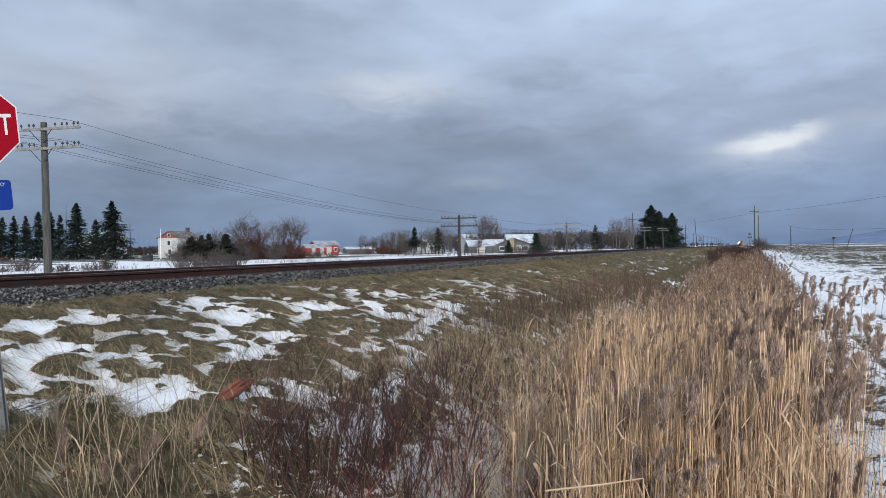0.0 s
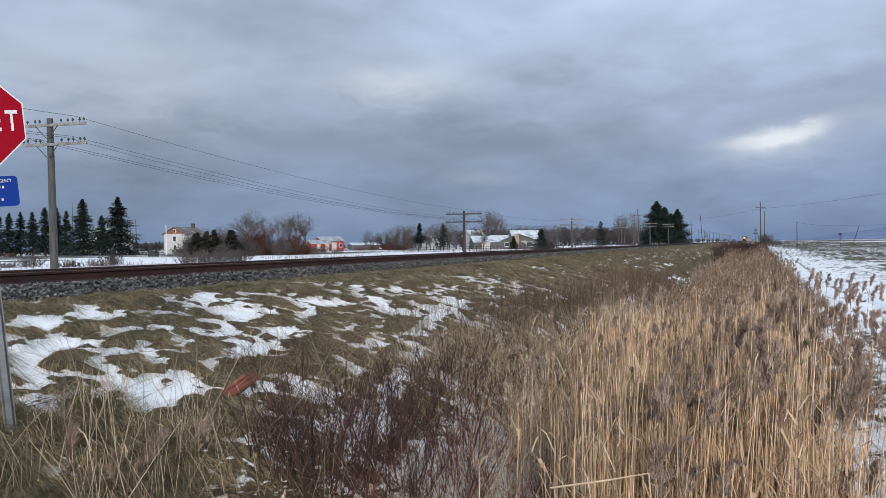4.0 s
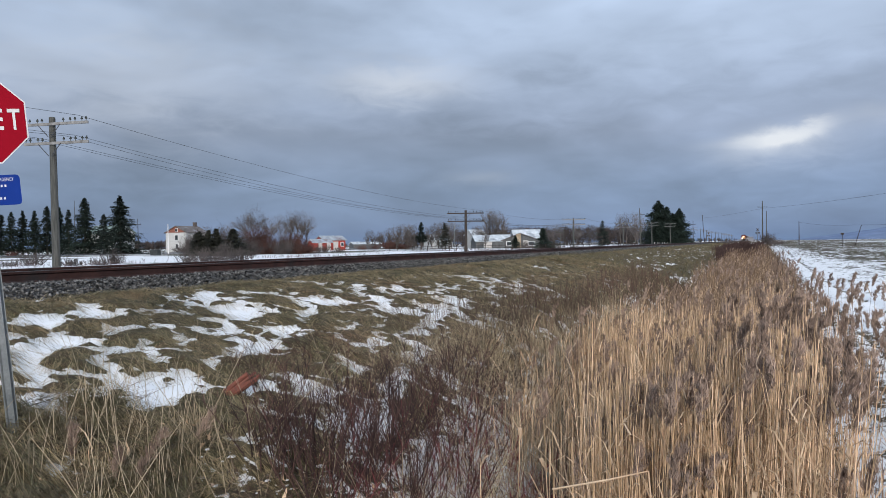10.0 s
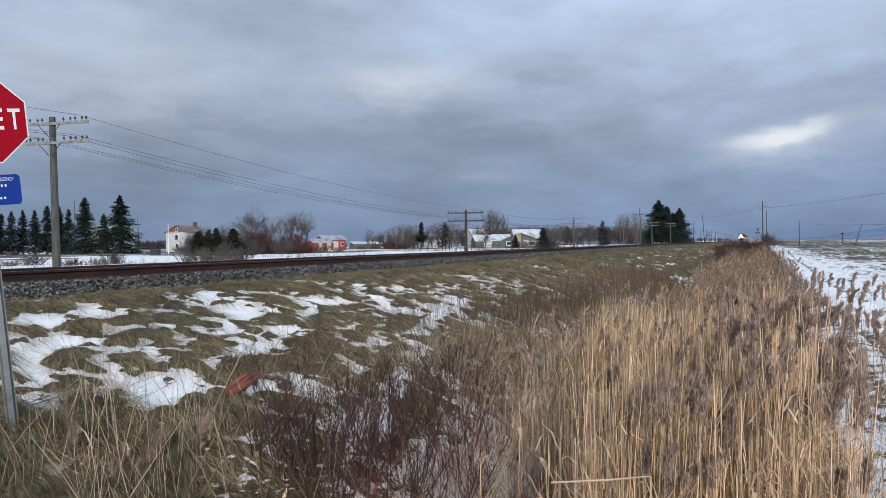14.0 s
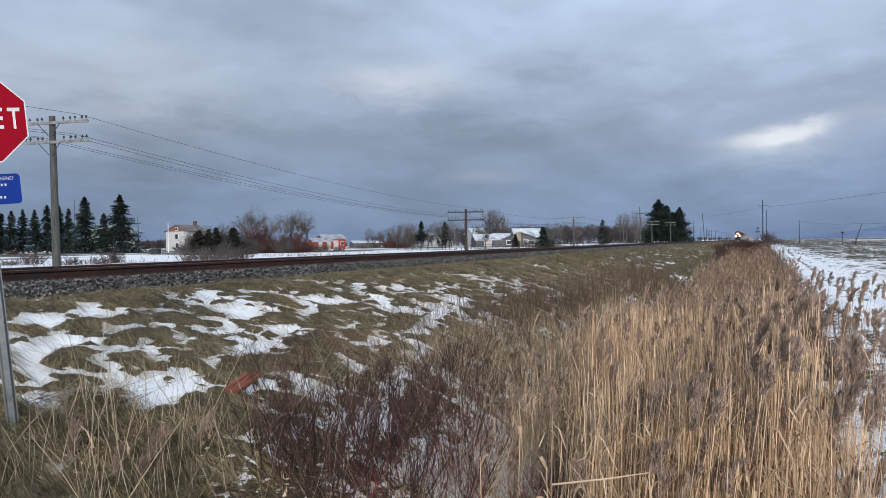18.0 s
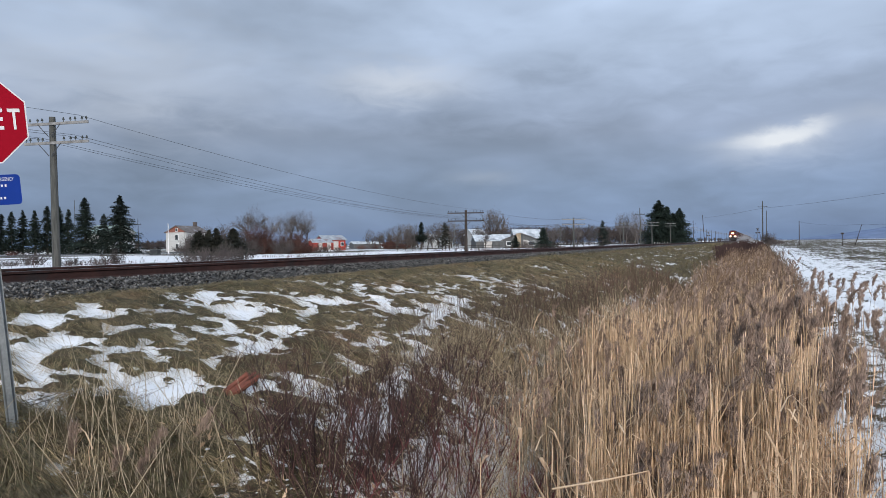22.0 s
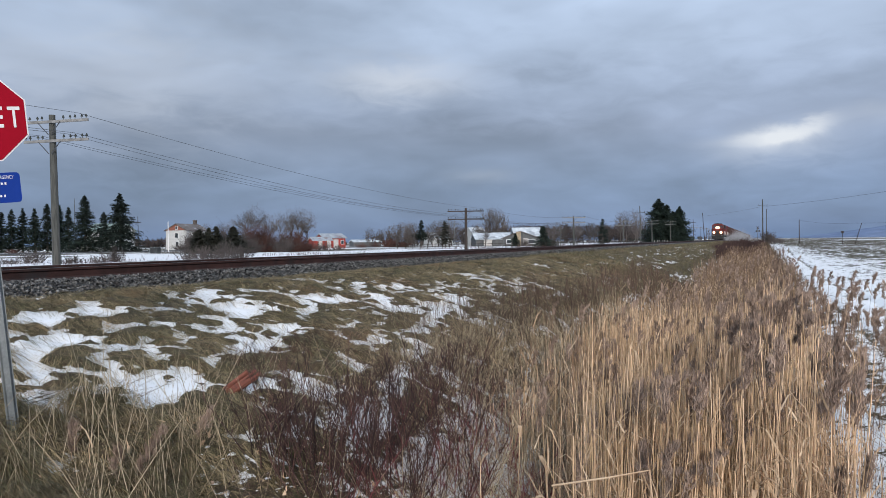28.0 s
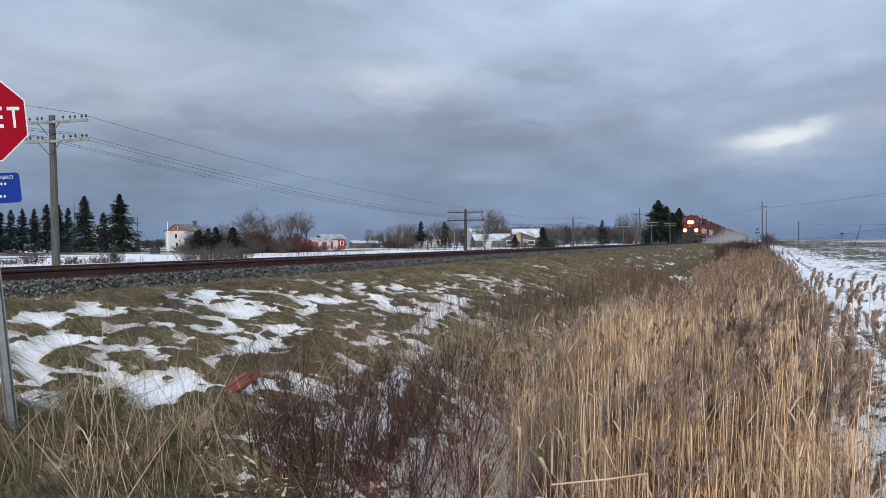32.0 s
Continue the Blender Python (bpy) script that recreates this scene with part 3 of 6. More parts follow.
for k in range(-1, 4):
    for dx, dz, sag in ((1.6, -0.05, 0.55), (1.4, -0.83, 0.6), (0.92, -0.83, 0.7), (-0.5, -0.83, 0.5), (-0.85, -0.83, 0.55)):
        y0 = POLE_Y + POLE_STEP * k - 0.16
        bm = span((POLE_X + dx, y0, pole_top(k) + dz - 0.01), (POLE_X + dx, y0 + POLE_STEP, pole_top(k + 1) + dz - 0.01), sag, 0.008 + 0.0025 * max(k, 0))
        tagged(part("telegraph_wire", bm, M["wire"]), "thin dark telegraph wire hanging between poles", "wire", "wires along the railway")


def power_pole(xy, h, lean=0.0, arms=1, wood="pole_dark", r=0.15, g=-1.15, label="slender weathered wooden power pole"):
    top = thing("power_pole", pose(*xy, g, 0, lean), label, "utility pole", "power poles")
    bm = new_bm()
    rod(bm, (0, 0, -0.4), (0, 0, h), r, r * 0.65, 8)
    part("pole", bm, M[wood], top)
    for k in range(arms):
        z = h - 1.6 - 1.1 * k
        bm = new_bm()
        box(bm, -1.2, 1.2, -0.16, -0.07, z - 0.06, z + 0.06, 0.01)
        arm = part("crossarm", bm, M[wood], top)
        for px in (-1.1, 0.0, 1.1):
            bm = new_bm()
            rod(bm, (px, -0.11, z + 0.05), (px, -0.11, z + 0.32), 0.05, 0.04, 6)
            part("insulator", bm, M["insul"], arm)
    return top


power_pole((1.13, 218.00), 12.0, 0.0, 1, "pole", 0.17)
power_pole((2.56, 272.99), 11.3, 0.6, 0, "pole")
power_pole((12.26, 266.27), 7.4, 0.0, 0)
power_pole((24.24, 227.89), 5.4, 16.0, 0, "pole_dark", 0.1, label="leaning old wooden post in the snowy field")
power_pole((-26.38, 184.49), 9.6, -1.0, 1, "pole")
power_pole((-20.08, 317.69), 12.0, -3.5, 0, "pole_dark")
power_pole((-25.93, 336.94), 10.2, 0.0, 1, "pole_dark")
power_pole((-157.61, 133.81), 13.5, 0.0, 0, "pole", 0.07, label="thin grey mast behind the spruces")
power_pole((-146.81, 143.86), 9.0, -1.0, 1, "pole_dark", 0.1)
power_pole((-45.41, 111.09), 5.0, 0.0, 0, "steel", 0.055, label="pale slender pole beside the road")
power_pole((-32.00, 192.96), 6.6, 0.0, 0, "steel", 0.07, label="pale slender pole beside the road")
power_pole((-45.63, 181.69), 5.6, 0.0, 1, "pole", 0.1)
power_pole((-55.75, 226.31), 6.4, 0.0, 0, "pole", 0.1)

for a, b, z0, z1, sag in ((((1.13, 218.00)), ((27.30, 153.06)), 8.9, 9.3, 0.35), (((-20.08, 317.69)), ((1.13, 218.00)), 9.6, 8.9, 0.25), (((24.24, 227.89)), ((39.90, 223.71)), 4.1, 4.4, 0.2),
                           (((12.26, 266.27)), ((24.24, 227.89)), 6.0, 4.1, 0.5)):
    tagged(part("power_line", span((*a, z0), (*b, z1), sag, 0.022), M["wire"]), "dark power line hanging over the fields", "wire", "power lines")

# ---- trees ----
M.update({
    "bark": surface("bark", (0.065, 0.055, 0.05), (0.12, 0.1, 0.09), 2, 20, 0.9, 0.3, rnd=0.2),
    "twig": surface("grey_brown_twigs", (0.06, 0.05, 0.048), (0.12, 0.1, 0.094), 0.5, 6, 0.9, 0, rnd=0.25),
    "crown_haze": surface("grey_twig_tips", (0.08, 0.07, 0.068), (0.155, 0.138, 0.132), 0.5, 6, 0.9, 0, rnd=0.25),
    "twig_red": surface("russet_twigs", (0.07, 0.033, 0.027), (0.125, 0.06, 0.047), 0.5, 6, 0.9, 0, rnd=0.2),
    "twig_dark": surface("dark_brown_twigs", (0.048, 0.038, 0.036), (0.095, 0.076, 0.07), 0.05, 3, 0.9, 0, island=0.3),
    "maroon": surface("maroon_twigs", (0.042, 0.025, 0.023), (0.08, 0.047, 0.041), 0.5, 6, 0.9, 0, island=0.3),
    "needle": surface("spruce_needles", (0.010, 0.018, 0.014), (0.024, 0.037, 0.028), 0.6, 5, 0.75, 0, rnd=0.3, island=0.35),
    "cedar": surface("cedar_sprays", (0.024, 0.026, 0.02), (0.045, 0.045, 0.034), 0.6, 5, 0.8, 0, rnd=0.2, island=0.35),
})


def spruce_mesh(h, width, seed, lower=0.04, full=1.0):
    """Drooping boughs in whorls round a straight stem, each bough clothed with short sprays. Returns stem and boughs."""
    r = np.random.default_rng(seed)
    n = int(h * 34 * full)
    z = h * (lower + (0.985 - lower) * r.random(n) ** 0.85)
    reach = width * 0.66 * (1 - z / h) ** 0.85 * r.uniform(0.65, 1.12, n) + 0.1
    reach *= 1 + 0.22 * np.sin(z * 2.3 + seed)
    a = r.uniform(0, 2 * np.pi, n)
    d = np.stack([np.cos(a), np.sin(a)], -1)
    base = np.stack([0 * z, 0 * z, z], -1)
    tip = np.stack([d[:, 0] * reach, d[:, 1] * reach, z - reach * r.uniform(0.1, 0.45, n) + 0.1], -1)
    bend = np.stack([0 * z, 0 * z, 0.25 * reach], -1)
    sets = []
    m = 22
    s = r.uniform(0.1, 1.0, (n, m))
    p = base[:, None] + (tip - base)[:, None] * s[..., None] + bend[:, None] * (s * s - s)[..., None]
    side = np.stack([-d[:, 1], d[:, 0], 0 * a], -1)
    out = np.stack([d[:, 0], d[:, 1], 0 * a], -1)
    sp = side[:, None] * r.choice([-1, 1], (n, m))[..., None] * r.uniform(0.2, 0.75, (n, m))[..., None] + out[:, None] * r.uniform(0.25, 0.6, (n, m))[..., None]
    sp[..., 2] += r.uniform(-0.55, 0.12, (n, m))
    ln = (0.2 + 0.36 * reach[:, None] * (1 - 0.5 * s))[..., None] * 0.85
    q = p + sp * ln
    b, t = p.reshape(-1, 3), q.reshape(-1, 3)
    sets.append(blades(b, t, np.zeros_like(b), r.uniform(0.16, 0.3, len(b)), 1))
    top = np.array([[0, 0, h * 0.9]]), np.array([[0, 0, h]])
    sets.append(blades(np.repeat(top[0], 6, 0), np.repeat(top[1], 6, 0), np.zeros((6, 3)), np.full(6, 0.14), 1))
    stem = tubes(np.array([[0, 0, -0.3]]), np.array([[0, 0, h * 0.96]]), np.zeros((1, 3)), np.array([h * 0.017 + 0.05]), np.array([0.03]), 3, 7)
    return stem, merge(*sets)


def spruce(xy, h, width, seed, g=-1.15, lower=0.04, full=1.0, label="tall dark green spruce in the snow", group="spruces", mat="needle"):
    top = thing("spruce_tree", pose(*xy, g, 0, 0, seed * 77), label, "tree", group)
    stem, leaf = spruce_mesh(h, width, seed, lower, full)
    raw("trunk", *stem, M["bark"], top)
    raw("crown", *leaf, M[mat], top)
    return top


def bare_mesh(h, spread, seed, stems=1, twigs=1.0, low=0.25, rise=0.9):
    """A leafless tree: limbs that fork again and again, out to a haze of twigs."""
    r = np.random.default_rng(seed)
    wood, fine = [[], [], [], []], [[], [], [], []]

    def put(s, a, b, r0, r1):
        for k, v in zip(range(4), (a, b, r0, r1)):
            s[k].append(v)
    level = []
    for _ in range(stems):
        lean = r.normal(0, 0.05 if stems == 1 else 0.25, 2)
        a = np.array([r.normal(0, 0.1 * stems), r.normal(0, 0.1 * stems), -0.2])
        b = a + np.array([lean[0], lean[1], 1.0]) * h * (low + 0.2)
        rad = 0.016 * h / math.sqrt(stems) + 0.02
        put(wood, a, b, rad, rad * 0.7)
        for k in range(5):
            s = r.uniform(0.4, 1.0)
            level.append((a + (b - a) * s, (b - a) / np.linalg.norm(b - a), h * 0.34 * r.uniform(0.7, 1.1), rad * 0.55))
    for depth in range(5):
        nxt = []
        for p, d, ln, rad in level:
            dd = d + r.normal(0, 0.5, 3) * spread + np.array([0, 0, 0.22 * rise])
            dd /= np.linalg.norm(dd)
            q = p + dd * ln
            put(wood if depth < 2 else fine, p, q, rad, rad * 0.6)
            for k in range((5, 5, 4, 3, 0)[depth]):
                s = r.uniform(0.35, 1.0)
                if r.random() < twigs:
                    nxt.append((p + (q - p) * s, dd, ln * r.uniform(0.45, 0.72), max(rad * 0.5, 0.013)))
        level = nxt
    # twig tips that fill a rounded crown
    m = 620
    u = r.normal(0, 1, (m, 3))
    u /= np.linalg.norm(u, axis=1, keepdims=True)
    c = u * r.random((m, 1)) ** 0.4 * np.array([0.26, 0.26, 0.34]) * h * np.array([spread, spread, 1.0]) + np.array([0, 0, 0.62 * h])
    c[:, 2] = np.maximum(c[:, 2], 0.2 * h)
    e = c + (u * 0.6 + np.array([0, 0, 0.6]) + r.normal(0, 0.4, (m, 3))) * h * r.uniform(0.03, 0.09, (m, 1))
    for i in range(m):
        put(fine, c[i], e[i], 0.014, 0.008)
    out = []
    for s in (wood, fine):
        a, b = np.array(s[0]), np.array(s[1])
        out.append(tubes(a, b, r.normal(0, 0.12, a.shape) * np.linalg.norm(b - a, axis=1)[:, None], np.array(s[2]), np.array(s[3]), 2 if s is wood else 1, 3))
    return out


def bare_tree(xy, h, spread, seed, g=-1.1, label="leafless grey-brown deciduous tree", group="bare trees", mat="crown_haze", **kw):
    top = thing("bare_tree", pose(*xy, g, 0, 0, seed * 53), label, "tree", group)
    wood, fine = bare_mesh(h, spread, seed, **kw)
    raw("trunk", *wood, M["bark"], top)
    raw("crown", *fine, M[mat], top)
    return top


def bush(xy, h, w, seed, mat="twig", g=-1.15, n=260, label="dense leafless grey-brown shrub", group="shrubs"):
    r = np.random.default_rng(seed)
    b = np.stack([r.normal(0, w * 0.2, n), r.normal(0, w * 0.2, n), np.full(n, -0.1)], -1)
    a = r.uniform(0, 6.28, n)
    lean = np.sqrt(r.random(n)) * w * 0.5
    hh = h * r.uniform(0.55, 1.05, n) * (1 - 0.4 * (lean / (w * 0.5)) ** 2)
    t = b + np.stack([np.cos(a) * lean, np.sin(a) * lean, hh], -1)
    sets = [tubes(b, t, r.normal(0, 0.1, (n, 3)) * h, np.full(n, 0.02), np.full(n, 0.009), 2, 3)]
    m = 12
    s = r.uniform(0.25, 1.0, (n, m))
    p = (b[:, None] + (t - b)[:, None] * s[..., None]).reshape(-1, 3)
    q = p + r.normal(0, 1, p.shape) * np.array([0.16, 0.16, 0.1]) * h * 0.6 + np.array([0, 0, 0.13 * h])
    q[:, 2] = np.maximum(q[:, 2], 0.02)
    sets.append(tubes(p, q, r.normal(0, 0.03, p.shape), np.full(len(p), 0.011), np.full(len(p), 0.005), 1, 3))
    ob = raw("shrub", *merge(*sets), M[mat])
    ob.matrix_basis = pose(*xy, g)
    return tagged(ob, label, "shrub", group)


# the row of spruces by the white farmhouse
for i, (xy, h, w) in enumerate((((-157.66, 112.03), 10.2, 4.0), ((-158.52, 114.93), 9.6, 3.4), ((-153.59, 113.77), 10.0, 3.2), ((-154.02, 116.85), 10.4, 3.2), ((-148.83, 115.81), 10.2, 3.6), ((-146.27, 116.90), 11.2, 3.6),
                                ((-149.81, 123.00), 11.4, 3.2), ((-141.85, 118.79), 10.3, 3.0), ((-135.96, 118.05), 12.8, 5.2), ((-134.64, 121.88), 9.2, 3.6), ((-125.70, 118.09), 12.9, 7.0))):
    spruce(xy, h, w * 1.35, 11 + i, full=1.5 if w > 5 else 1.15, lower=0.1 if w < 5 else 0.04, group="row of spruces")
spruce((-32.49, 271.06), 16.2, 16.0, 31, full=2.6, lower=0.02, label="big dark spruce beside the railway", group="pair of big spruces")
spruce((-30.36, 276.32), 14.2, 14.0, 34, full=2.4, lower=0.02, label="big dark spruce beside the railway", group="pair of big spruces")
spruce((-25.86, 276.07), 13.4, 11.5, 32, full=2.4, lower=0.02, label="big dark spruce beside the railway", group="pair of big spruces")
spruce((-28.73, 281.37), 12.0, 11.0, 35, full=2.2, lower=0.02, label="big dark spruce beside the railway", group="pair of big spruces")
spruce((-45.64, 165.37), 5.0, 4.2, 41, full=1.6, label="low dark spruce by the snow-roofed house", group="garden spruces")
spruce((-56.06, 177.23), 3.4, 2.8, 42, full=1.6, label="low dark spruce by the snow-roofed house", group="garden spruces")
spruce((-35.85, 185.88), 6.9, 3.8, 43, full=0.7, label="thin dark spruce in the snow", group="garden spruces")
spruce((-79.80, 172.52), 7.2, 3.4, 44, full=1.1, lower=0.3, label="dark spruce with a bare lower trunk", group="garden spruces")
spruce((-68.32, 161.11), 6.6, 4.4, 45, full=0.7, lower=0.15, mat="cedar", label="ragged dark evergreen behind the track", group="garden spruces")
for i, (px, d, h, w) in enumerate((((-78.13, 88.40), 0, 3.9, 2.4), ((-77.40, 89.80), 0, 4.1, 1.9), ((-75.69, 89.44), 0, 4.3, 2.0), ((-72.01, 88.84), 0, 4.2, 3.2))):
    spruce(px, h, w * 1.6, 51 + i, full=2.6, lower=0.0, mat="cedar", label="dark cedar with a pointed crown among shrubs", group="cedars")

for i, (xy, h, sp, kw) in enumerate((
        ((-124.49, 158.84), 9.6, 0.85, {}), ((-128.57, 167.98), 11.8, 0.9, {}), ((-128.15, 173.59), 9.6, 0.8, {}), ((-122.36, 170.63), 9.6, 0.8, {}), ((-123.55, 177.74), 10.8, 0.9, {}),
        ((-117.30, 172.80), 10.8, 0.9, {}), ((-119.06, 179.65), 10.6, 0.9, {}), ((-135.36, 165.07), 7.0, 0.9, {}), ((-142.22, 169.75), 7.4, 0.8, {}), ((-148.02, 170.53), 7.2, 0.8, {}),
        ((-101.66, 184.92), 5.6, 0.9, {}), ((-113.31, 212.57), 5.4, 0.9, {}), ((-92.60, 183.36), 6.4, 0.8, {}), ((-93.93, 193.66), 7.0, 0.8, {}), ((-85.83, 180.82), 6.4, 0.8, {}), ((-83.35, 187.31), 6.2, 0.8, {}),
        ((-85.90, 197.10), 7.4, 0.9, {}), ((-82.11, 198.72), 7.2, 0.9, {}), ((-90.18, 255.09), 12.4, 0.5, {}), ((-87.02, 251.00), 13.0, 0.45, {}), ((-86.76, 256.55), 12.6, 0.45, {}), ((-67.93, 188.47), 4.4, 0.9, {}),
        ((-78.80, 211.01), 6.6, 0.9, {}), ((-39.55, 233.24), 9.6, 0.6, {}), ((-39.57, 244.10), 10.2, 0.6, {}), ((-36.43, 240.01), 10.0, 0.6, {}), ((-36.60, 250.81), 10.6, 0.6, {}), ((-60.38, 235.21), 7.2, 0.9, {}),
        ((-84.98, 289.94), 8.2, 0.9, {}), ((-104.48, 200.03), 5.6, 0.9, {}), ((-107.64, 209.56), 6.6, 0.8, {}), ((-102.11, 206.48), 7.4, 0.8, {}), ((-104.01, 216.55), 7.0, 0.9, {}), ((-92.75, 205.05), 6.6, 0.8, {}), ((-94.54, 220.60), 8.2, 0.8, {}), ((-90.58, 216.85), 8.4, 0.8, {}), ((-89.97, 222.55), 7.6, 0.9, {}), ((-82.36, 225.80), 7.6, 0.9, {}), ((-61.60, 229.24), 7.0, 0.9, {}), ((-56.73, 247.64), 7.4, 0.9, {}), ((-51.44, 249.90), 7.0, 0.9, {}))):
    bare_tree(xy, h * 1.07, sp, 100 + i, low=0.2 if h > 9 else 0.08, twigs=0.62 if xy[0] > -41 else 0.9, **kw)

for i, (xy, h, w, mt) in enumerate((
        ((-84.73, 94.28), 2.9, 3.2, "twig"), ((-81.82, 93.35), 3.3, 3.6, "twig"), ((-81.52, 95.65), 3.0, 3.6, "twig"), ((-78.33, 94.84), 3.4, 3.6, "twig"), ((-77.80, 97.24), 3.6, 3.8, "twig"), ((-73.73, 94.63), 3.0, 3.6, "twig"),
        ((-77.87, 102.65), 3.4, 4.0, "twig_red"), ((-77.75, 105.96), 3.3, 4.0, "twig_red"), ((-72.21, 101.81), 2.5, 3.2, "twig"), ((-72.40, 104.99), 2.9, 3.8, "twig_red"), ((-72.61, 108.16), 2.4, 3.0, "twig_red"),
        ((-74.39, 115.01), 1.3, 2.0, "twig"), ((-139.52, 103.47), 1.3, 1.8, "twig_red"), ((-78.43, 129.60), 1.2, 2.0, "twig"), ((-81.07, 128.47), 1.5, 2.0, "twig"), ((-55.89, 41.35), 0.9, 1.6, "twig"), ((-56.23, 43.39), 1.1, 1.8, "twig"), ((-51.45, 43.25), 0.8, 1.4, "twig"), ((-50.99, 45.63), 1.0, 1.7, "twig"), ((-51.28, 47.68), 1.0, 1.4, "twig"),
        ((-106.36, 188.35), 2.0, 3.5, "twig_red"), ((-102.57, 189.97), 1.9, 3.0, "twig_red"), ((-98.78, 191.59), 2.1, 3.5, "twig_red"), ((-97.67, 197.51), 2.2, 3.5, "twig_red"), ((2.14, 207.56), 2.6, 3.2, "twig"), ((3.79, 210.44), 2.0, 3.0, "twig"),
        ((6.48, 252.92), 1.7, 3.0, "twig"), ((-55.16, 183.06), 1.6, 2.4, "twig"), ((-44.48, 168.05), 2.4, 3.4, "cedar"), ((-49.67, 54.89), 1.0, 1.6, "twig"), ((-47.25, 53.75), 1.4, 1.8, "twig"), ((-47.60, 55.78), 1.5, 1.8, "twig"), ((-44.66, 53.77), 1.3, 1.7, "twig"), ((-45.87, 56.51), 1.5, 1.8, "twig"), ((-47.56, 60.15), 1.4, 1.8, "twig"), ((-125.83, 141.96), 4.0, 5.0, "twig"), ((-133.30, 145.29), 2.6, 4.0, "twig"))):
    bush(xy, h * (1.15 + 0.35 * math.sin(i * 2.4)), w * 1.1, 300 + i, mt, n=330 if mt == "twig_red" and h > 2 else (150 if h > 2 else 60) if math.hypot(*xy) > 100 else 42 if h > 2 else 45,
         label={"twig": "dense leafless grey-brown shrub in the snow", "twig_red": "russet leafless shrub in the snow", "cedar": "low dark evergreen shrub"}[mt])


def far_woods():
    """Woods that close the view: one belt of thin leafless trees."""
    r = np.random.default_rng(91)
    a, b, r0 = [], [], []
    # (from, to, height): places on the belt, in order from beside the barn to beyond the big spruces
    belts = (((-151.62, 294.07), (-129.86, 314.25), 6.4, 50), ((-129.86, 314.25), (-88.83, 320.92), 9.6, 90), ((-109.01, 334.04), (-53.19, 347.04), 10.6, 130), ((-58.83, 350.06), (-47.35, 360.41), 9.4, 40), ((-352.0, 296.0), (-296.0, 330.0), 6.0, 170),
             ((-55.48, 650.59), (-26.63, 967.45), 4.6, 40), ((-213.68, 365.41), (-190.01, 375.54), 3.2, 26), ((-220.42, 340.78), (-197.87, 350.42), 2.8, 20))
    for p, q, h, n in belts:
        p, q = np.array(p), np.array(q)
        for k in range(n):
            c = p + (q - p) * r.random() + r.normal(0, 6, 2)
            hh = h * r.uniform(0.7, 1.1)
            m = 80
            z = hh * r.random(m) ** 0.8
            w = hh * 0.28 * np.sin(np.pi * np.clip(z / hh, 0.1, 0.97)) + 0.1
            ang = r.uniform(0, 6.28, m)
            base = np.stack([c[0] + 0.25 * w * np.cos(ang), c[1] + 0.25 * w * np.sin(ang), -1.1 + z * 0.8], -1)
            tip = base + np.stack([np.cos(ang) * w, np.sin(ang) * w, r.uniform(0.2, 0.9, m) * (0.3 + w)], -1)
            a.append(base)
            b.append(tip)
            r0.append(np.full(m, 0.06))
            a.append(np.array([[c[0], c[1], -1.3]]))
            b.append(np.array([[c[0], c[1], hh * 0.8]]))
            r0.append(np.array([0.1]))
    a, b, r0 = np.concatenate(a), np.concatenate(b), np.concatenate(r0)
    ob = raw("far_woods", *tubes(a, b, np.zeros_like(a), r0, r0 * 0.4, 1, 3), M["twig_dark"])
    tagged(ob, "distant belt of leafless grey-brown woods", "woods", kind="stuff")


far_woods()


def far_hills():
    """A low blue range far off, the haze of distance put into its colour."""
    bm = new_bm()
    r = random.Random(3)
    pts = []
    for k in range(60):
        s = k / 59
        a = radians(-4 + 44 * s)
        d = min(max((math.degrees(a) - 1.5) / 10, 0), 1)
        h = 8 + 95 * d * d * (3 - 2 * d) + 12 * math.sin(s * 17) * d + r.uniform(-2, 2)
        pts.append((math.sin(a), math.cos(a), h))
    rows = []
    for d, f in ((4200, 0.0), (4350, 0.7), (4450, 1.0), (4600, 0.0)):
        rows.append([bm.verts.new((x * d, y * d, -8 + h * f)) for x, y, h in pts])
    for a, b in zip(rows, rows[1:]):
        for k in range(59):
            bm.faces.new((a[k], a[k + 1], b[k + 1], b[k]))
    # base colour near the horizon sky, with the air's blue haze painted in
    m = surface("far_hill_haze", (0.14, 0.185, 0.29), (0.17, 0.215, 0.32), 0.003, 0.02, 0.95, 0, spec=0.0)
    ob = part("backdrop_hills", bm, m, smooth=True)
    tagged(ob, "low range of hills, painted in the blue of distant haze", "hills", kind="structure")


far_hills()

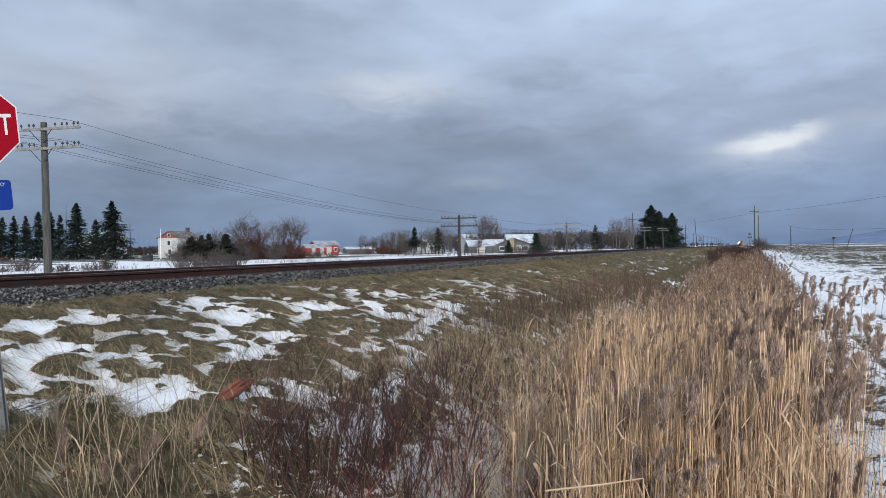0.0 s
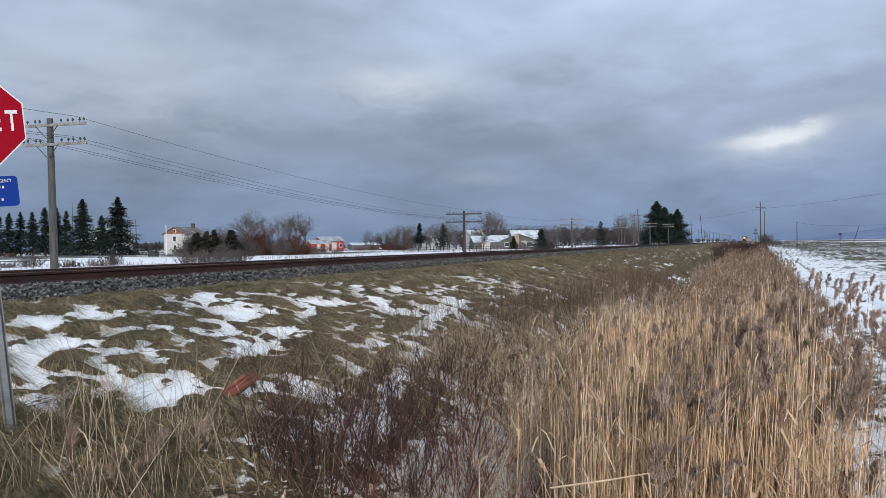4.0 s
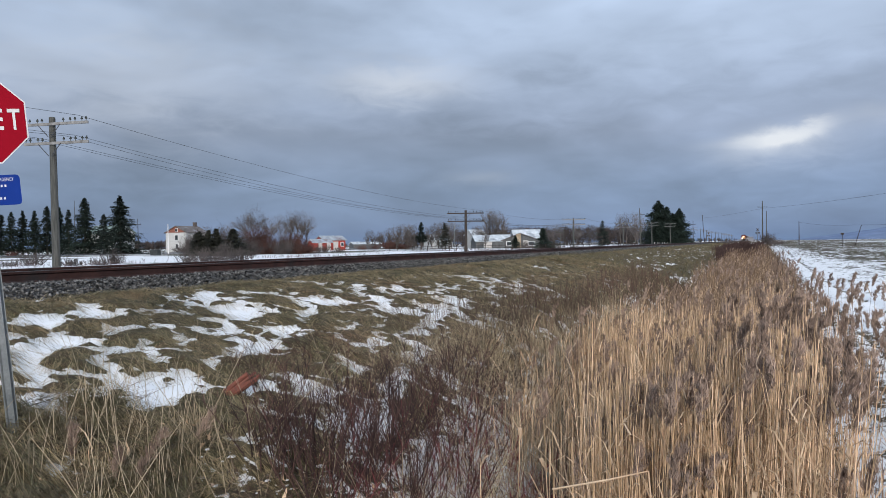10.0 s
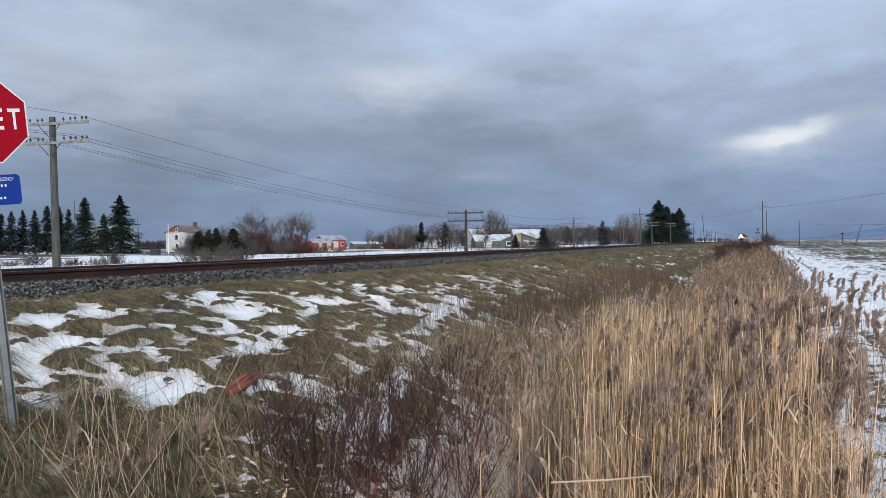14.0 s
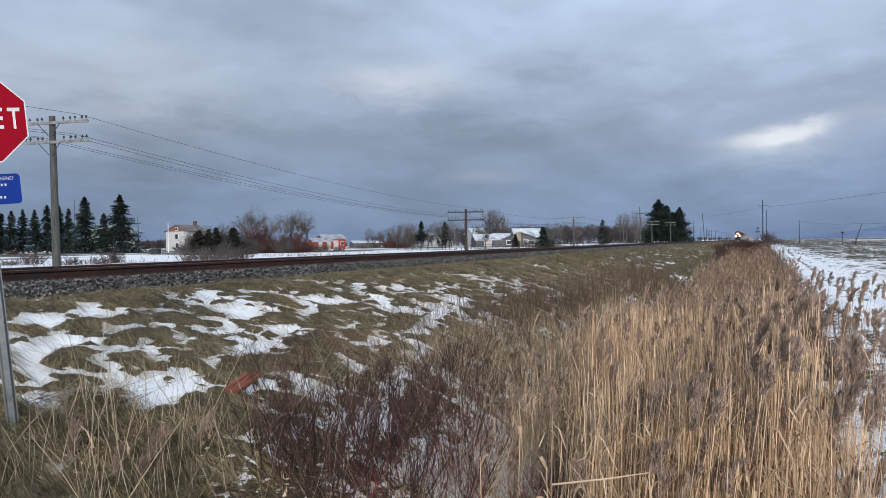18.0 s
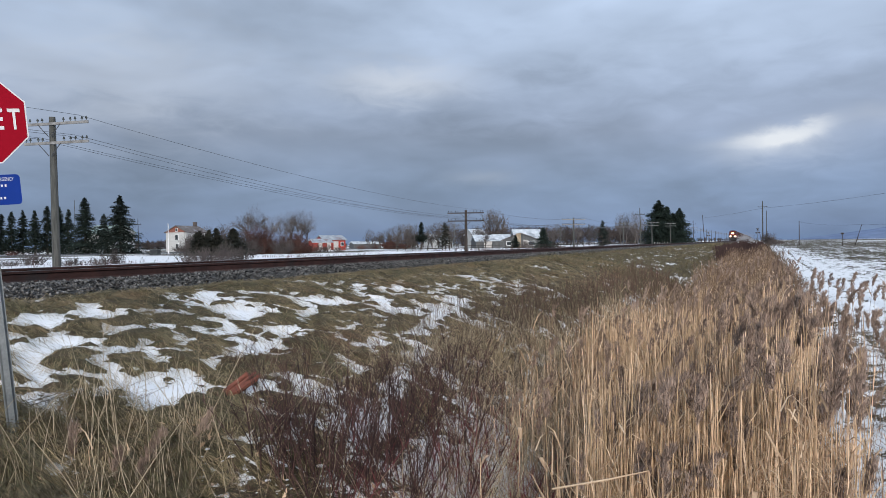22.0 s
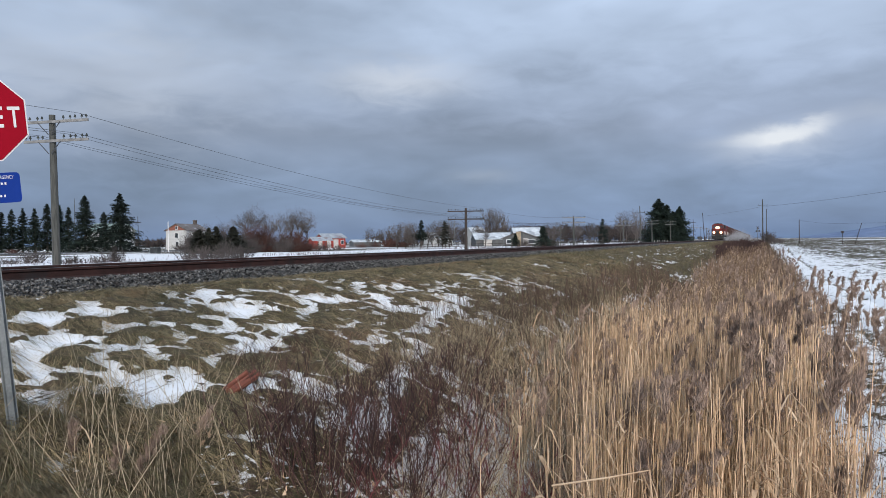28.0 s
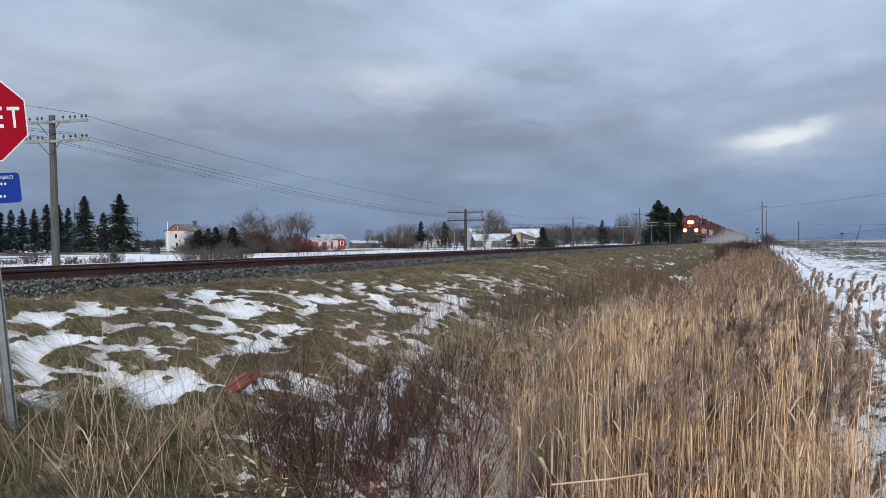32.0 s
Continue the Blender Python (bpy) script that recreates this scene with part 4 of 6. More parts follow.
# ---- buildings ----
M.update({
    "siding": surface("white_siding", (0.43, 0.44, 0.44), (0.53, 0.53, 0.53), 1, 10, 0.7, 0.1, c=(0.5, 0.5, 0.5), stretch=(0.3, 0.3, 4)),
    "brown_gable": surface("red_brown_shingles", (0.2, 0.075, 0.055), (0.27, 0.11, 0.08), 2, 14, 0.8, 0.2),
    "shingle": surface("asphalt_shingles", (0.1, 0.085, 0.08), (0.17, 0.15, 0.145), 1.5, 14, 0.9, 0.2, c=(0.3, 0.3, 0.32)),
    "red_board": surface("orange_red_boards", (0.25, 0.032, 0.023), (0.31, 0.047, 0.033), 1.5, 12, 0.7, 0.1, stretch=(4, 4, 0.5), c=(0.36, 0.04, 0.03)),
    "roof_snow": surface("snow_on_roof", (0.36, 0.4, 0.44), (0.58, 0.61, 0.64), 0.8, 6, 0.7, 0.2, c=(0.2, 0.22, 0.24)),
    "roof_grey": surface("worn_metal_roof", (0.24, 0.26, 0.29), (0.36, 0.39, 0.42), 0.8, 6, 0.6, 0.1, c=(0.2, 0.14, 0.14)),
    "grey_wall": surface("grey_boards", (0.075, 0.08, 0.085), (0.12, 0.122, 0.122), 1, 12, 0.8, 0.1, stretch=(4, 4, 0.5)),
    "tan_stone": surface("tan_stonework", (0.24, 0.18, 0.12), (0.34, 0.27, 0.19), 2.5, 12, 0.85, 0.3),
    "green_roof": surface("weathered_green_roof", (0.16, 0.22, 0.2), (0.26, 0.32, 0.3), 1, 8, 0.6, 0.1),
    "door_white": surface("pale_door", (0.36, 0.34, 0.32), (0.46, 0.44, 0.42), 2, 10, 0.6, 0.05),
    "window_dark": surface("dark_window_pane", (0.03, 0.035, 0.04), (0.06, 0.07, 0.08), 1, 5, 0.1, 0, spec=0.6),
})


def house(name, xy, turn, w, d, eave, rise, wall, roof, label, g=-1.1, gable=None, windows=(), doors=(), chimney=None, over=0.35, thick=0.22):
    """A gabled house: the gable end of width w looks along -y before it is turned; windows and doors are (face, along, z, width, height)."""
    top = thing(name, pose(*xy, g, 0, 0, turn), label, "house" if "house" in name else "building")
    bm = new_bm()
    prism(bm, [(-w / 2, -0.3), (w / 2, -0.3), (w / 2, eave), (0, eave + rise), (-w / 2, eave)], 0, d)
    part("wall", bm, M[wall], top)
    if gable:
        bm = new_bm()
        prism(bm, [(-w / 2 + 0.05, eave + 0.02), (w / 2 - 0.05, eave + 0.02), (0, eave + rise - 0.04)], -0.06, 0)
        part("gable", bm, M[gable], top, "red-brown gable end")
    k = rise / (w / 2)
    for s in (-1, 1):
        bm = new_bm()
        prism(bm, [(0, eave + rise + 0.01), (s * (w / 2 + over), eave - k * over + 0.01), (s * (w / 2 + over), eave - k * over + thick), (0, eave + rise + thick)], -over, d + over)
        part("roof", bm, M[roof], top)
    for kind, items in (("window", windows), ("door", doors)):
        for face, x, z, ww, hh in items:
            mt = {"front": pose(x, 0, z), "left": pose(-w / 2, x, z, 0, 0, -90), "right": pose(w / 2, x, z, 0, 0, 90)}[face]
            bm = new_bm()
            box(bm, -ww / 2 - 0.1, ww / 2 + 0.1, -0.1, 0.02, -0.1, hh + 0.1, 0.02)
            fr = part(kind, bm, M["white"] if kind == "window" else M["door_white"], top)
            fr.matrix_basis = mt
            bm = new_bm()
            box(bm, -ww / 2, ww / 2, -0.13, -0.1, 0, hh, 0.01)
            part("pane" if kind == "window" else "door_leaf", bm, M["window_dark"] if kind == "window" else M["door_white"], fr)
    if chimney:
        bm = new_bm()
        box(bm, chimney[0] - 0.4, chimney[0] + 0.4, chimney[1] - 0.4, chimney[1] + 0.4, eave, chimney[2], 0.04)
        box(bm, chimney[0] - 0.46, chimney[0] + 0.46, chimney[1] - 0.46, chimney[1] + 0.46, chimney[2] - 0.3, chimney[2] - 0.1, 0.02)
        part("chimney", bm, M["bark"], top, "dark brick chimney")
    return top


house("farm_house", (-145.16, 155.44), 4, 6.8, 9.0, 5.4, 1.7, "siding", "shingle", "white two-storey farmhouse with a red-brown gable", gable="brown_gable",
      windows=(("front", 0.2, 3.4, 0.9, 1.3), ("front", 0.2, 5.7, 0.7, 0.8), ("front", 0.4, 1.0, 0.8, 1.3), ("right", 3.0, 3.4, 0.9, 1.2), ("right", 6.0, 3.4, 0.9, 1.2)), chimney=(0, 8.0, 8.4))
house("white_house", (-146.80, 139.52), 95, 7.0, 9.0, 5.2, 1.8, "siding", "green_roof", "white house with a green roof behind the spruces",
      windows=(("front", -1.5, 1.2, 0.9, 1.2), ("front", 1.5, 1.2, 0.9, 1.2), ("left", 4.0, 3.4, 0.9, 1.2)))
house("white_shed", (-148.26, 134.54), 120, 5, 12.0, 1.6, 0.7, "siding", "green_roof", "long low white shed behind the spruces")
house("red_barn", (-113.19, 176.73), -32, 5.6, 6.6, 2.9, 1.1, "red_board", "roof_grey", "orange-red wooden barn with a grey roof",
      doors=(("right", 3.6, 0.2, 1.3, 2.2),), windows=(("right", 1.6, 1.2, 0.8, 1.0), ("right", 5.6, 1.2, 0.8, 1.0)))
house("red_annex", (-109.95, 167.24), -38, 4.0, 5.2, 2.2, 0.8, "red_board", "roof_grey", "orange-red annex of the barn with a grey roof",
      doors=(("right", 2.0, 0.2, 0.9, 1.9), ("right", 4.4, 0.2, 0.9, 1.9)))
house("snow_roofed_house", (-58.15, 188.30), 16, 9.4, 5.5, 2.2, 1.75, "grey_wall", "shingle", "low grey house with a broad front gable",
      windows=(("front", -3.0, 0.8, 1.2, 1.0), ("front", 3.0, 0.8, 1.6, 1.0)), doors=(("front", 1.4, 0.1, 1.0, 2.0),), thick=0.2, over=0.5)
house("snowy_wing", (-63.00, 197.10), -62, 7.0, 8.0, 2.6, 2.3, "grey_wall", "roof_snow", "rear wing of the grey house with a steep snowy roof", thick=0.3)
house("long_shed", (-75.29, 198.37), -56, 6.0, 7.4, 2.1, 1.5, "grey_wall", "roof_snow", "long grey shed with a snowy roof",
      doors=(("right", 3.5, 0.1, 2.2, 1.8),))
house("small_shed", (-72.20, 206.22), -50, 5.0, 6.0, 2.3, 1.5, "grey_wall", "roof_snow", "small grey shed with a snowy roof")
house("small_house", (-90.20, 233.33), -40, 6.0, 5.0, 4.2, 1.8, "siding", "roof_snow", "small white house behind leafless trees", windows=(("right", 2, 1.2, 1.0, 1.1),))
house("pale_house", (-103.06, 227.83), -40, 6.0, 8.0, 2.8, 1.7, "siding", "roof_snow", "pale house half hidden behind leafless trees", windows=(("right", 2.5, 1.2, 1.0, 1.1), ("right", 5.5, 1.2, 1.0, 1.1)))
house("far_house", (-152.21, 261.19), -40, 5.0, 12.0, 1.8, 0.8, "grey_wall", "roof_snow", "low far house with a snowy roof")
bm = new_bm()
box(bm, -0.6, 0.6, -0.3, 0.3, -0.3, 3.9, 0.05)
ob = part("chimney_stack", bm, M["tan_stone"])
ob.matrix_basis = pose(*(-57.96, 186.21), -1.1, 0, 0, 16)
tagged(ob, "broad tan stone chimney on the front of the house", "chimney")
ob = power_pole((-117.71, 123.68), 6.6, 0.0, 0, "white", 0.11, label="white flagpole in front of the farmhouse")
bm = new_bm()
box(bm, -0.8, 0.8, -0.5, 0.5, 0.0, 1.1, 0.06)
ob = part("utility_box", bm, surface("grey_green_box", (0.025, 0.028, 0.03), (0.05, 0.055, 0.055), 2, 20, 0.6, 0.1))
ob.matrix_basis = pose(*(-97.74, 99.59), -1.12)
tagged(ob, "dark grey utility box in the snow", "utility box")


def fence(a, b, n, h, label):
    top = thing("fence", pose(*a, -1.12), label, "fence")
    d = Vector((b[0] - a[0], b[1] - a[1], 0))
    bm = new_bm()
    rod(bm, (0, 0, -0.2), (0, 0, h), 0.08, 0.07, 6)
    first = part("post", bm, M["pole_dark"], top)
    for k in range(1, n):
        same_part("post", first, Matrix.Translation(d * (k / (n - 1))), top)
    for z in (0.45, 0.85):
        bm = new_bm()
        rod(bm, (0, 0, h * z), d + Vector((0, 0, h * z)), 0.035, 0.035, 4)
        part("rail", bm, M["pole_dark"], top)


fence((-68.92, 133.67), (-39.76, 162.45), 26, 1.15, "weathered wooden post and rail fence in the snow")
fence((-39.77, 167.88), (-28.47, 205.35), 14, 1.1, "weathered wooden post and rail fence in the snow")


bm = new_bm()
rod(bm, (0, 0, -0.2), (0, 0, 1.1), 0.09, 0.08, 8)
rod(bm, (0, 0, 1.1), (0, 0, 1.16), 0.1, 0.03, 8)
post = part("white_post", bm, M["door_white"])
tagged(post, "short post of worn white paint in front of the big spruces", "post", "white posts by the spruces")
for k, (x, y) in enumerate(((-32.6, 260.0), (-31.7, 260.6), (-31.1, 260.2), (-30.0, 261.0), (-29.3, 260.8), (-28.6, 261.2))):
    m = pose(x, y, -1.12, 0, (2, -3, 1, 0, -2, 3)[k])
    if k:
        copy_thing(post, m)
    else:
        post.matrix_basis = m


def make_road():
    """The country road beyond the track."""
    ys = np.linspace(-300, 1800, 60)
    x0 = -128 + 1.5 * np.sin(ys / 90)
    rows = []
    for dx, dz in ((-4.6, -0.05), (-4.0, 0.1), (0, 0.16), (4.0, 0.1), (4.6, -0.05)):
        rows.append(np.stack([x0 + dx, ys, np.full_like(ys, -1.0) + dz], -1))
    v = np.stack(rows, 1).reshape(-1, 3)
    i = (np.arange(59) * 5)[:, None] + np.arange(4)[None]
    f = np.stack([i, i + 1, i + 6, i + 5], -1).reshape(-1, 4)
    m = surface("asphalt", (0.045, 0.046, 0.048), (0.075, 0.075, 0.077), 0.6, 20, 0.85, 0.1, c=(0.12, 0.115, 0.11))
    tagged(raw("road", v, f, m), "grey cleared country road between snowy fields", "road", kind="structure")


make_road()

# ---- signs at the crossing ----
M.update({
    "sign_red": surface("red_sign_sheeting", (0.25, 0.0015, 0.012), (0.28, 0.002, 0.014), 2, 40, 0.7, 0.0, spec=0.08, grain=0.08),
    "sign_white": surface("white_sign_sheeting", (0.58, 0.57, 0.58), (0.66, 0.65, 0.65), 2, 40, 0.5, 0.0, grain=0.08),
    "sign_blue": surface("blue_sign_sheeting", (0.006, 0.03, 0.2), (0.009, 0.036, 0.23), 2, 40, 0.7, 0.0, spec=0.08, grain=0.08),
})


def words(text, size, material, parent, m, wide=1.0, bold=0.0):
    cu = bpy.data.curves.new("lettering", "FONT")
    cu.body, cu.size, cu.align_x, cu.align_y, cu.extrude = text, size, "CENTER", "CENTER", 0.001
    cu.space_character = wide
    cu.offset = size * bold
    cu.materials.append(material)
    tmp = bpy.data.objects.new("lettering", cu)
    scene.collection.objects.link(tmp)
    me = bpy.data.meshes.new_from_object(tmp.evaluated_get(bpy.context.evaluated_depsgraph_get()))
    bpy.data.objects.remove(tmp)
    ob = new("lettering", me)
    ob.parent = parent
    ob.matrix_basis = m
    return ob


def stop_sign():
    x, y = (-4.84, 3.58)
    turn = math.degrees(math.atan2(-y, -x)) + 90          # faces the road
    top = thing("stop_sign", pose(x, y, -1.0) @ pose(0, 0, 0, 0, 0, turn) @ pose(0, 0, 0, 0, -4.9, 0), "red octagonal stop sign and blue plate on a steel post", "stop sign")
    # a U-channel post with a column of holes in its flange
    bm = new_bm()
    prof = [(-0.038, 0.0), (-0.03, 0.0), (-0.018, 0.03), (0.018, 0.03), (0.03, 0.0), (0.038, 0.0), (0.038, -0.005), (0.026, -0.005), (0.014, 0.025), (-0.014, 0.025), (-0.026, -0.005), (-0.038, -0.005)]
    prism(bm, prof, -0.4, 2.55, Matrix.Rotation(radians(90), 4, "X"))
    part("post", bm, M["steel"], top, "galvanised steel channel post")
    hole = surface("punched_hole", (0.02, 0.02, 0.02), (0.05, 0.05, 0.05), 5, 20, 0.9, 0)
    bm = new_bm()
    for k in range(70):
        box(bm, -0.0055, 0.0055, -0.027, -0.024, 0.05 + k * 0.0254 - 0.0055, 0.05 + k * 0.0254 + 0.0055)
    tagged(part("punched_holes", bm, hole, top, "column of punched holes"), kind="stuff")
    zc = 2.225
    for r, d, mt, nm in ((0.325, 0.0, "sign_white", "border"), (0.315, -0.0035, "sign_red", "face")):
        bm = new_bm()
        pts = [(r * math.cos(radians(22.5 + 45 * k)), zc + r * math.sin(radians(22.5 + 45 * k))) for k in range(8)]
        prism(bm, pts, -0.052 + d, -0.05 + d + 0.0015)
        ob = part(nm, bm, M[mt], top, "white sign border" if nm == "border" else "red octagonal sign face")
        if nm == "face":
            words("ARRÊT", 0.203, M["sign_white"], ob, pose(0.02, -0.058, zc - 0.005, 90) @ Matrix.Diagonal((0.62, 1, 1, 1)), 1.42, 0.016)
    bm = new_bm()
    pts = []
    for cx, cz, a0 in ((0.19, 1.82, 0), (-0.19, 1.82, 90), (-0.19, 1.66, 180), (0.19, 1.66, 270)):
        pts += [(cx + 0.025 * math.cos(radians(a0 + a)), cz + 0.025 * math.sin(radians(a0 + a))) for a in (0, 30, 60, 90)]
    prism(bm, pts, -0.053, -0.05)
    plate = part("blue_plate", bm, M["sign_blue"], top, "blue emergency notice plate with white writing")
    words("EMERGENCY", 0.034, M["sign_white"], plate, pose(0.115, -0.0545, 1.812, 90) @ Matrix.Diagonal((0.6, 1, 1, 1)), 1.1)
    for z, n in ((1.769, 12), (1.726, 8), (1.683, 11)):
        bm = new_bm()
        for k in range(n):
            c = (k - (n - 1) / 2) * 0.0225
            box(bm, c - 0.0055, c + 0.0055, -0.056, -0.0535, z - 0.008, z + 0.008)
        part("writing_bar", bm, M["sign_white"], plate)
    for z in (2.05, 2.4, 1.74):
        bm = new_bm()
        rod(bm, (0, -0.06, z), (0, -0.02, z), 0.009, 0.009, 6)
        part("bolt", bm, M["steel"], top)


stop_sign()


def crossing_signal(xy, g, h=4.2):
    top = thing("crossing_signal", pose(*xy, g, 0, 0, 10), "railway crossing signal with a crossbuck seen from behind", "crossing signal", "crossing signals")
    bm = new_bm()
    rod(bm, (0, 0, -0.3), (0, 0, h), 0.08, 0.07, 8)
    part("mast", bm, M["steel"], top)
    for a in (45, -45):
        bm = new_bm()
        box(bm, -0.5, 0.5, -0.13, -0.1, -0.09, 0.09, 0.005)
        b = part("crossbuck_board", bm, M["pole_dark"], top, "grey back of a crossbuck board")
        b.matrix_basis = pose(0, 0, h - 0.35, 0, a, 0)
    for s in (-1, 1):
        bm = new_bm()
        rod(bm, (s * 0.42, -0.2, h - 1.4), (s * 0.42, -0.1, h - 1.4), 0.28, 0.28, 14)
        rod(bm, (s * 0.42, -0.34, h - 1.4), (s * 0.42, -0.2, h - 1.4), 0.13, 0.12, 10)
        part("signal_lamp", bm, M["wire"], top, "unlit black signal lamp")
    bm = new_bm()
    box(bm, -0.5, 0.5, -0.05, 0.05, h - 1.45, h - 1.35, 0.01)
    part("lamp_arm", bm, M["steel"], top)


crossing_signal((-0.16, 255.52), -1.0, 5.0)
crossing_signal((-18.60, 318.33), -0.9, 4.6)
top = thing("field_marker", pose(*(19.95, 215.18), -1.5), "dark marker box on a post in the field", "marker post")
bm = new_bm()
rod(bm, (0, 0, -0.2), (0, 0, 3.1), 0.07, 0.06, 6)
part("post", bm, M["pole_dark"], top)
bm = new_bm()
box(bm, -0.36, 0.36, -0.15, 0.15, 2.95, 3.4, 0.05)
part("marker_box", bm, M["pole_dark"], top)

# ---- the train ----
M.update({
    "loco_red": surface("locomotive_orange_red", (0.085, 0.0085, 0.007), (0.112, 0.0125, 0.0095), 1.2, 20, 0.5, 0.05, c=(0.09, 0.02, 0.017)),
    "loco_black": surface("locomotive_black", (0.012, 0.012, 0.013), (0.03, 0.028, 0.027), 1.5, 20, 0.6, 0.1, c=(0.05, 0.045, 0.042)),
    "loco_white": surface("locomotive_white", (0.55, 0.53, 0.5), (0.68, 0.66, 0.64), 1.5, 20, 0.6, 0.05, c=(0.38, 0.35, 0.32)),
    "car_brown": surface("boxcar_brown", (0.055, 0.025, 0.022), (0.08, 0.036, 0.031), 1.0, 14, 0.75, 0.1, c=(0.04, 0.025, 0.023), rnd=0.3),
    "car_grey": surface("boxcar_grey", (0.1, 0.085, 0.08), (0.15, 0.125, 0.12), 1.0, 14, 0.75, 0.1, c=(0.13, 0.11, 0.1), rnd=0.3),
    "lamp_on": lamp_mat("lit_headlight", (1.0, 0.84, 0.6), 55.0),
    # weak orange glow that stands for the glare halo round the lamps
    "glare_bowl": lamp_mat("lamp_glare", (1.0, 0.5, 0.2), 1.6),
    "spray": surface("blown_snow", (0.27, 0.275, 0.3), (0.36, 0.365, 0.39), 2, 9, 0.9, 0.0),
})


def wheel_set(parent, y, axles, name="truck"):
    bm = new_bm()
    ln = axles * 1.0
    for s in (-1, 1):
        box(bm, s * 1.05 - 0.12, s * 1.05 + 0.12, y - ln, y + ln, 0.45, 0.9, 0.06)
    box(bm, -1.0, 1.0, y - 0.4, y + 0.4, 0.5, 0.95, 0.05)
    tr = part(name, bm, M["loco_black"], parent, "black steel wheel truck")
    for k in range(axles):
        yy = y + (k - (axles - 1) / 2) * 1.75
        for s in (-1, 1):
            bm = new_bm()
            rod(bm, (s * 0.68, yy, 0.5), (s * 0.82, yy, 0.5), 0.5, 0.5, 18)
            rod(bm, (s * 0.66, yy, 0.5), (s * 0.69, yy, 0.5), 0.54, 0.54, 18)
            part("wheel", bm, M["rust"], tr, "steel wheel")


def locomotive(lead):
    label = "orange-red and black diesel locomotive with lit headlights" if lead else "orange-red and black diesel locomotive coupled behind the first"
    top = thing("locomotive", pose(TRACK_X, 400 if lead else 423, 0), label, "locomotive", "locomotives")
    bm = new_bm()
    box(bm, -1.5, 1.5, 0.9, 21.4, 1.1, 1.55, 0.05)
    part("frame", bm, M["loco_black"], top)
    bm = new_bm()
    prism(bm, [(-1.5, 0.15), (1.5, 0.15), (1.5, 1.2), (-1.5, 1.2)], 0.25, 0.75)
    box(bm, -1.35, 1.35, 0.0, 0.3, 0.2, 0.8, 0.05)
    part("pilot", bm, M["loco_black"], top, "black snow-clearing pilot")
    bm = new_bm()
    prism(bm, [(1.0, 1.55), (1.0, 2.75), (1.35, 3.25), (2.7, 3.4), (2.7, 1.55)], -1.2, 1.2, Matrix.Rotation(radians(90), 4, "Z") @ Matrix.Scale(-1, 4, (0, 1, 0)))
    nose = part("nose", bm, M["loco_red"], top, "orange-red short nose")
    bm = new_bm()
    box(bm, -0.42, 0.42, 0.93, 1.01, 1.55, 2.7, 0.02)
    part("nose_door", bm, M["loco_black"], nose)
    bm = new_bm()
    prism(bm, [(-1.55, 1.55), (1.55, 1.55), (1.55, 4.15), (1.15, 4.6), (-1.15, 4.6), (-1.55, 4.15)], 2.7, 5.3)
    cab = part("cab", bm, M["loco_red"], top, "orange-red cab")
    for x0, x1 in ((-1.3, -0.75), (-0.68, -0.04), (0.04, 0.68), (0.75, 1.3)):
        bm = new_bm()
        box(bm, x0, x1, 2.66, 2.72, 3.5, 4.1, 0.01)
        part("windscreen", bm, M["window_dark"], cab, "dark windscreen")
    for s in (-1, 1):
        bm = new_bm()
        box(bm, s * 1.56 - 0.02, s * 1.56 + 0.02, 3.3, 4.7, 3.3, 4.0, 0.01)
        part("side_window", bm, M["window_dark"], cab, "dark side window")
    bm = new_bm()
    box(bm, -1.0, 1.0, 3.2, 4.9, 4.6, 4.75, 0.04)
    box(bm, -0.3, 0.3, 3.0, 3.4, 4.6, 4.85, 0.04)
    part("roof_equipment", bm, M["loco_black"], cab)
    bm = new_bm()
    prism(bm, [(-0.95, 1.55), (0.95, 1.55), (0.95, 4.1), (0.7, 4.45), (-0.7, 4.45), (-0.95, 4.1)], 5.3, 20.6)
    hood = part("hood", bm, M["loco_black"] if lead else M["loco_red"], top, "long engine hood")
    for y0, y1, mt in ((5.6, 8.2, "loco_white"), (8.6, 9.4, "loco_black" if lead else "loco_red"), (17.0, 20.2, "loco_red" if lead else "loco_black")):
        for s in (-1, 1):
            bm = new_bm()
            box(bm, s * 0.962 - 0.01, s * 0.962 + 0.01, y0, y1, 1.8, 3.9, 0.0)
            part("hood_panel", bm, M[mt], hood)
    bm = new_bm()
    box(bm, -1.5, 1.5, 15.5, 19.5, 3.5, 4.5, 0.15)
    part("radiator", bm, M["loco_red"] if not lead else M["loco_black"], hood, "flared radiator housing")
    for k in range(3):
        bm = new_bm()
        rod(bm, (0, 16.3 + k * 1.2, 4.5), (0, 16.3 + k * 1.2, 4.62), 0.5, 0.5, 16)
        part("fan", bm, M["loco_black"], hood, "roof fan")
    for s in (-1, 1):
        bm = new_bm()
        for k in range(9):
            rod(bm, (s * 1.45, 5.6 + k * 1.8, 1.55), (s * 1.45, 5.6 + k * 1.8, 2.5), 0.025, 0.025, 5)
        rod(bm, (s * 1.45, 5.6, 2.5), (s * 1.45, 20.0, 2.5), 0.025, 0.025, 5)
        part("handrail", bm, M["loco_white"], top, "pale handrail")
        bm = new_bm()
        for k in range(4):
            box(bm, s * 1.15 - 0.3, s * 1.15 + 0.3, 0.55, 0.95, 0.35 + 0.3 * k, 0.4 + 0.3 * k, 0.01)
        part("step_well", bm, M["loco_white"], top, "pale edged steps")
    bm = new_bm()
    box(bm, -1.3, 1.3, 8.5, 13.5, 0.35, 1.1, 0.2)
    part("fuel_tank", bm, M["loco_black"], top, "black fuel tank")
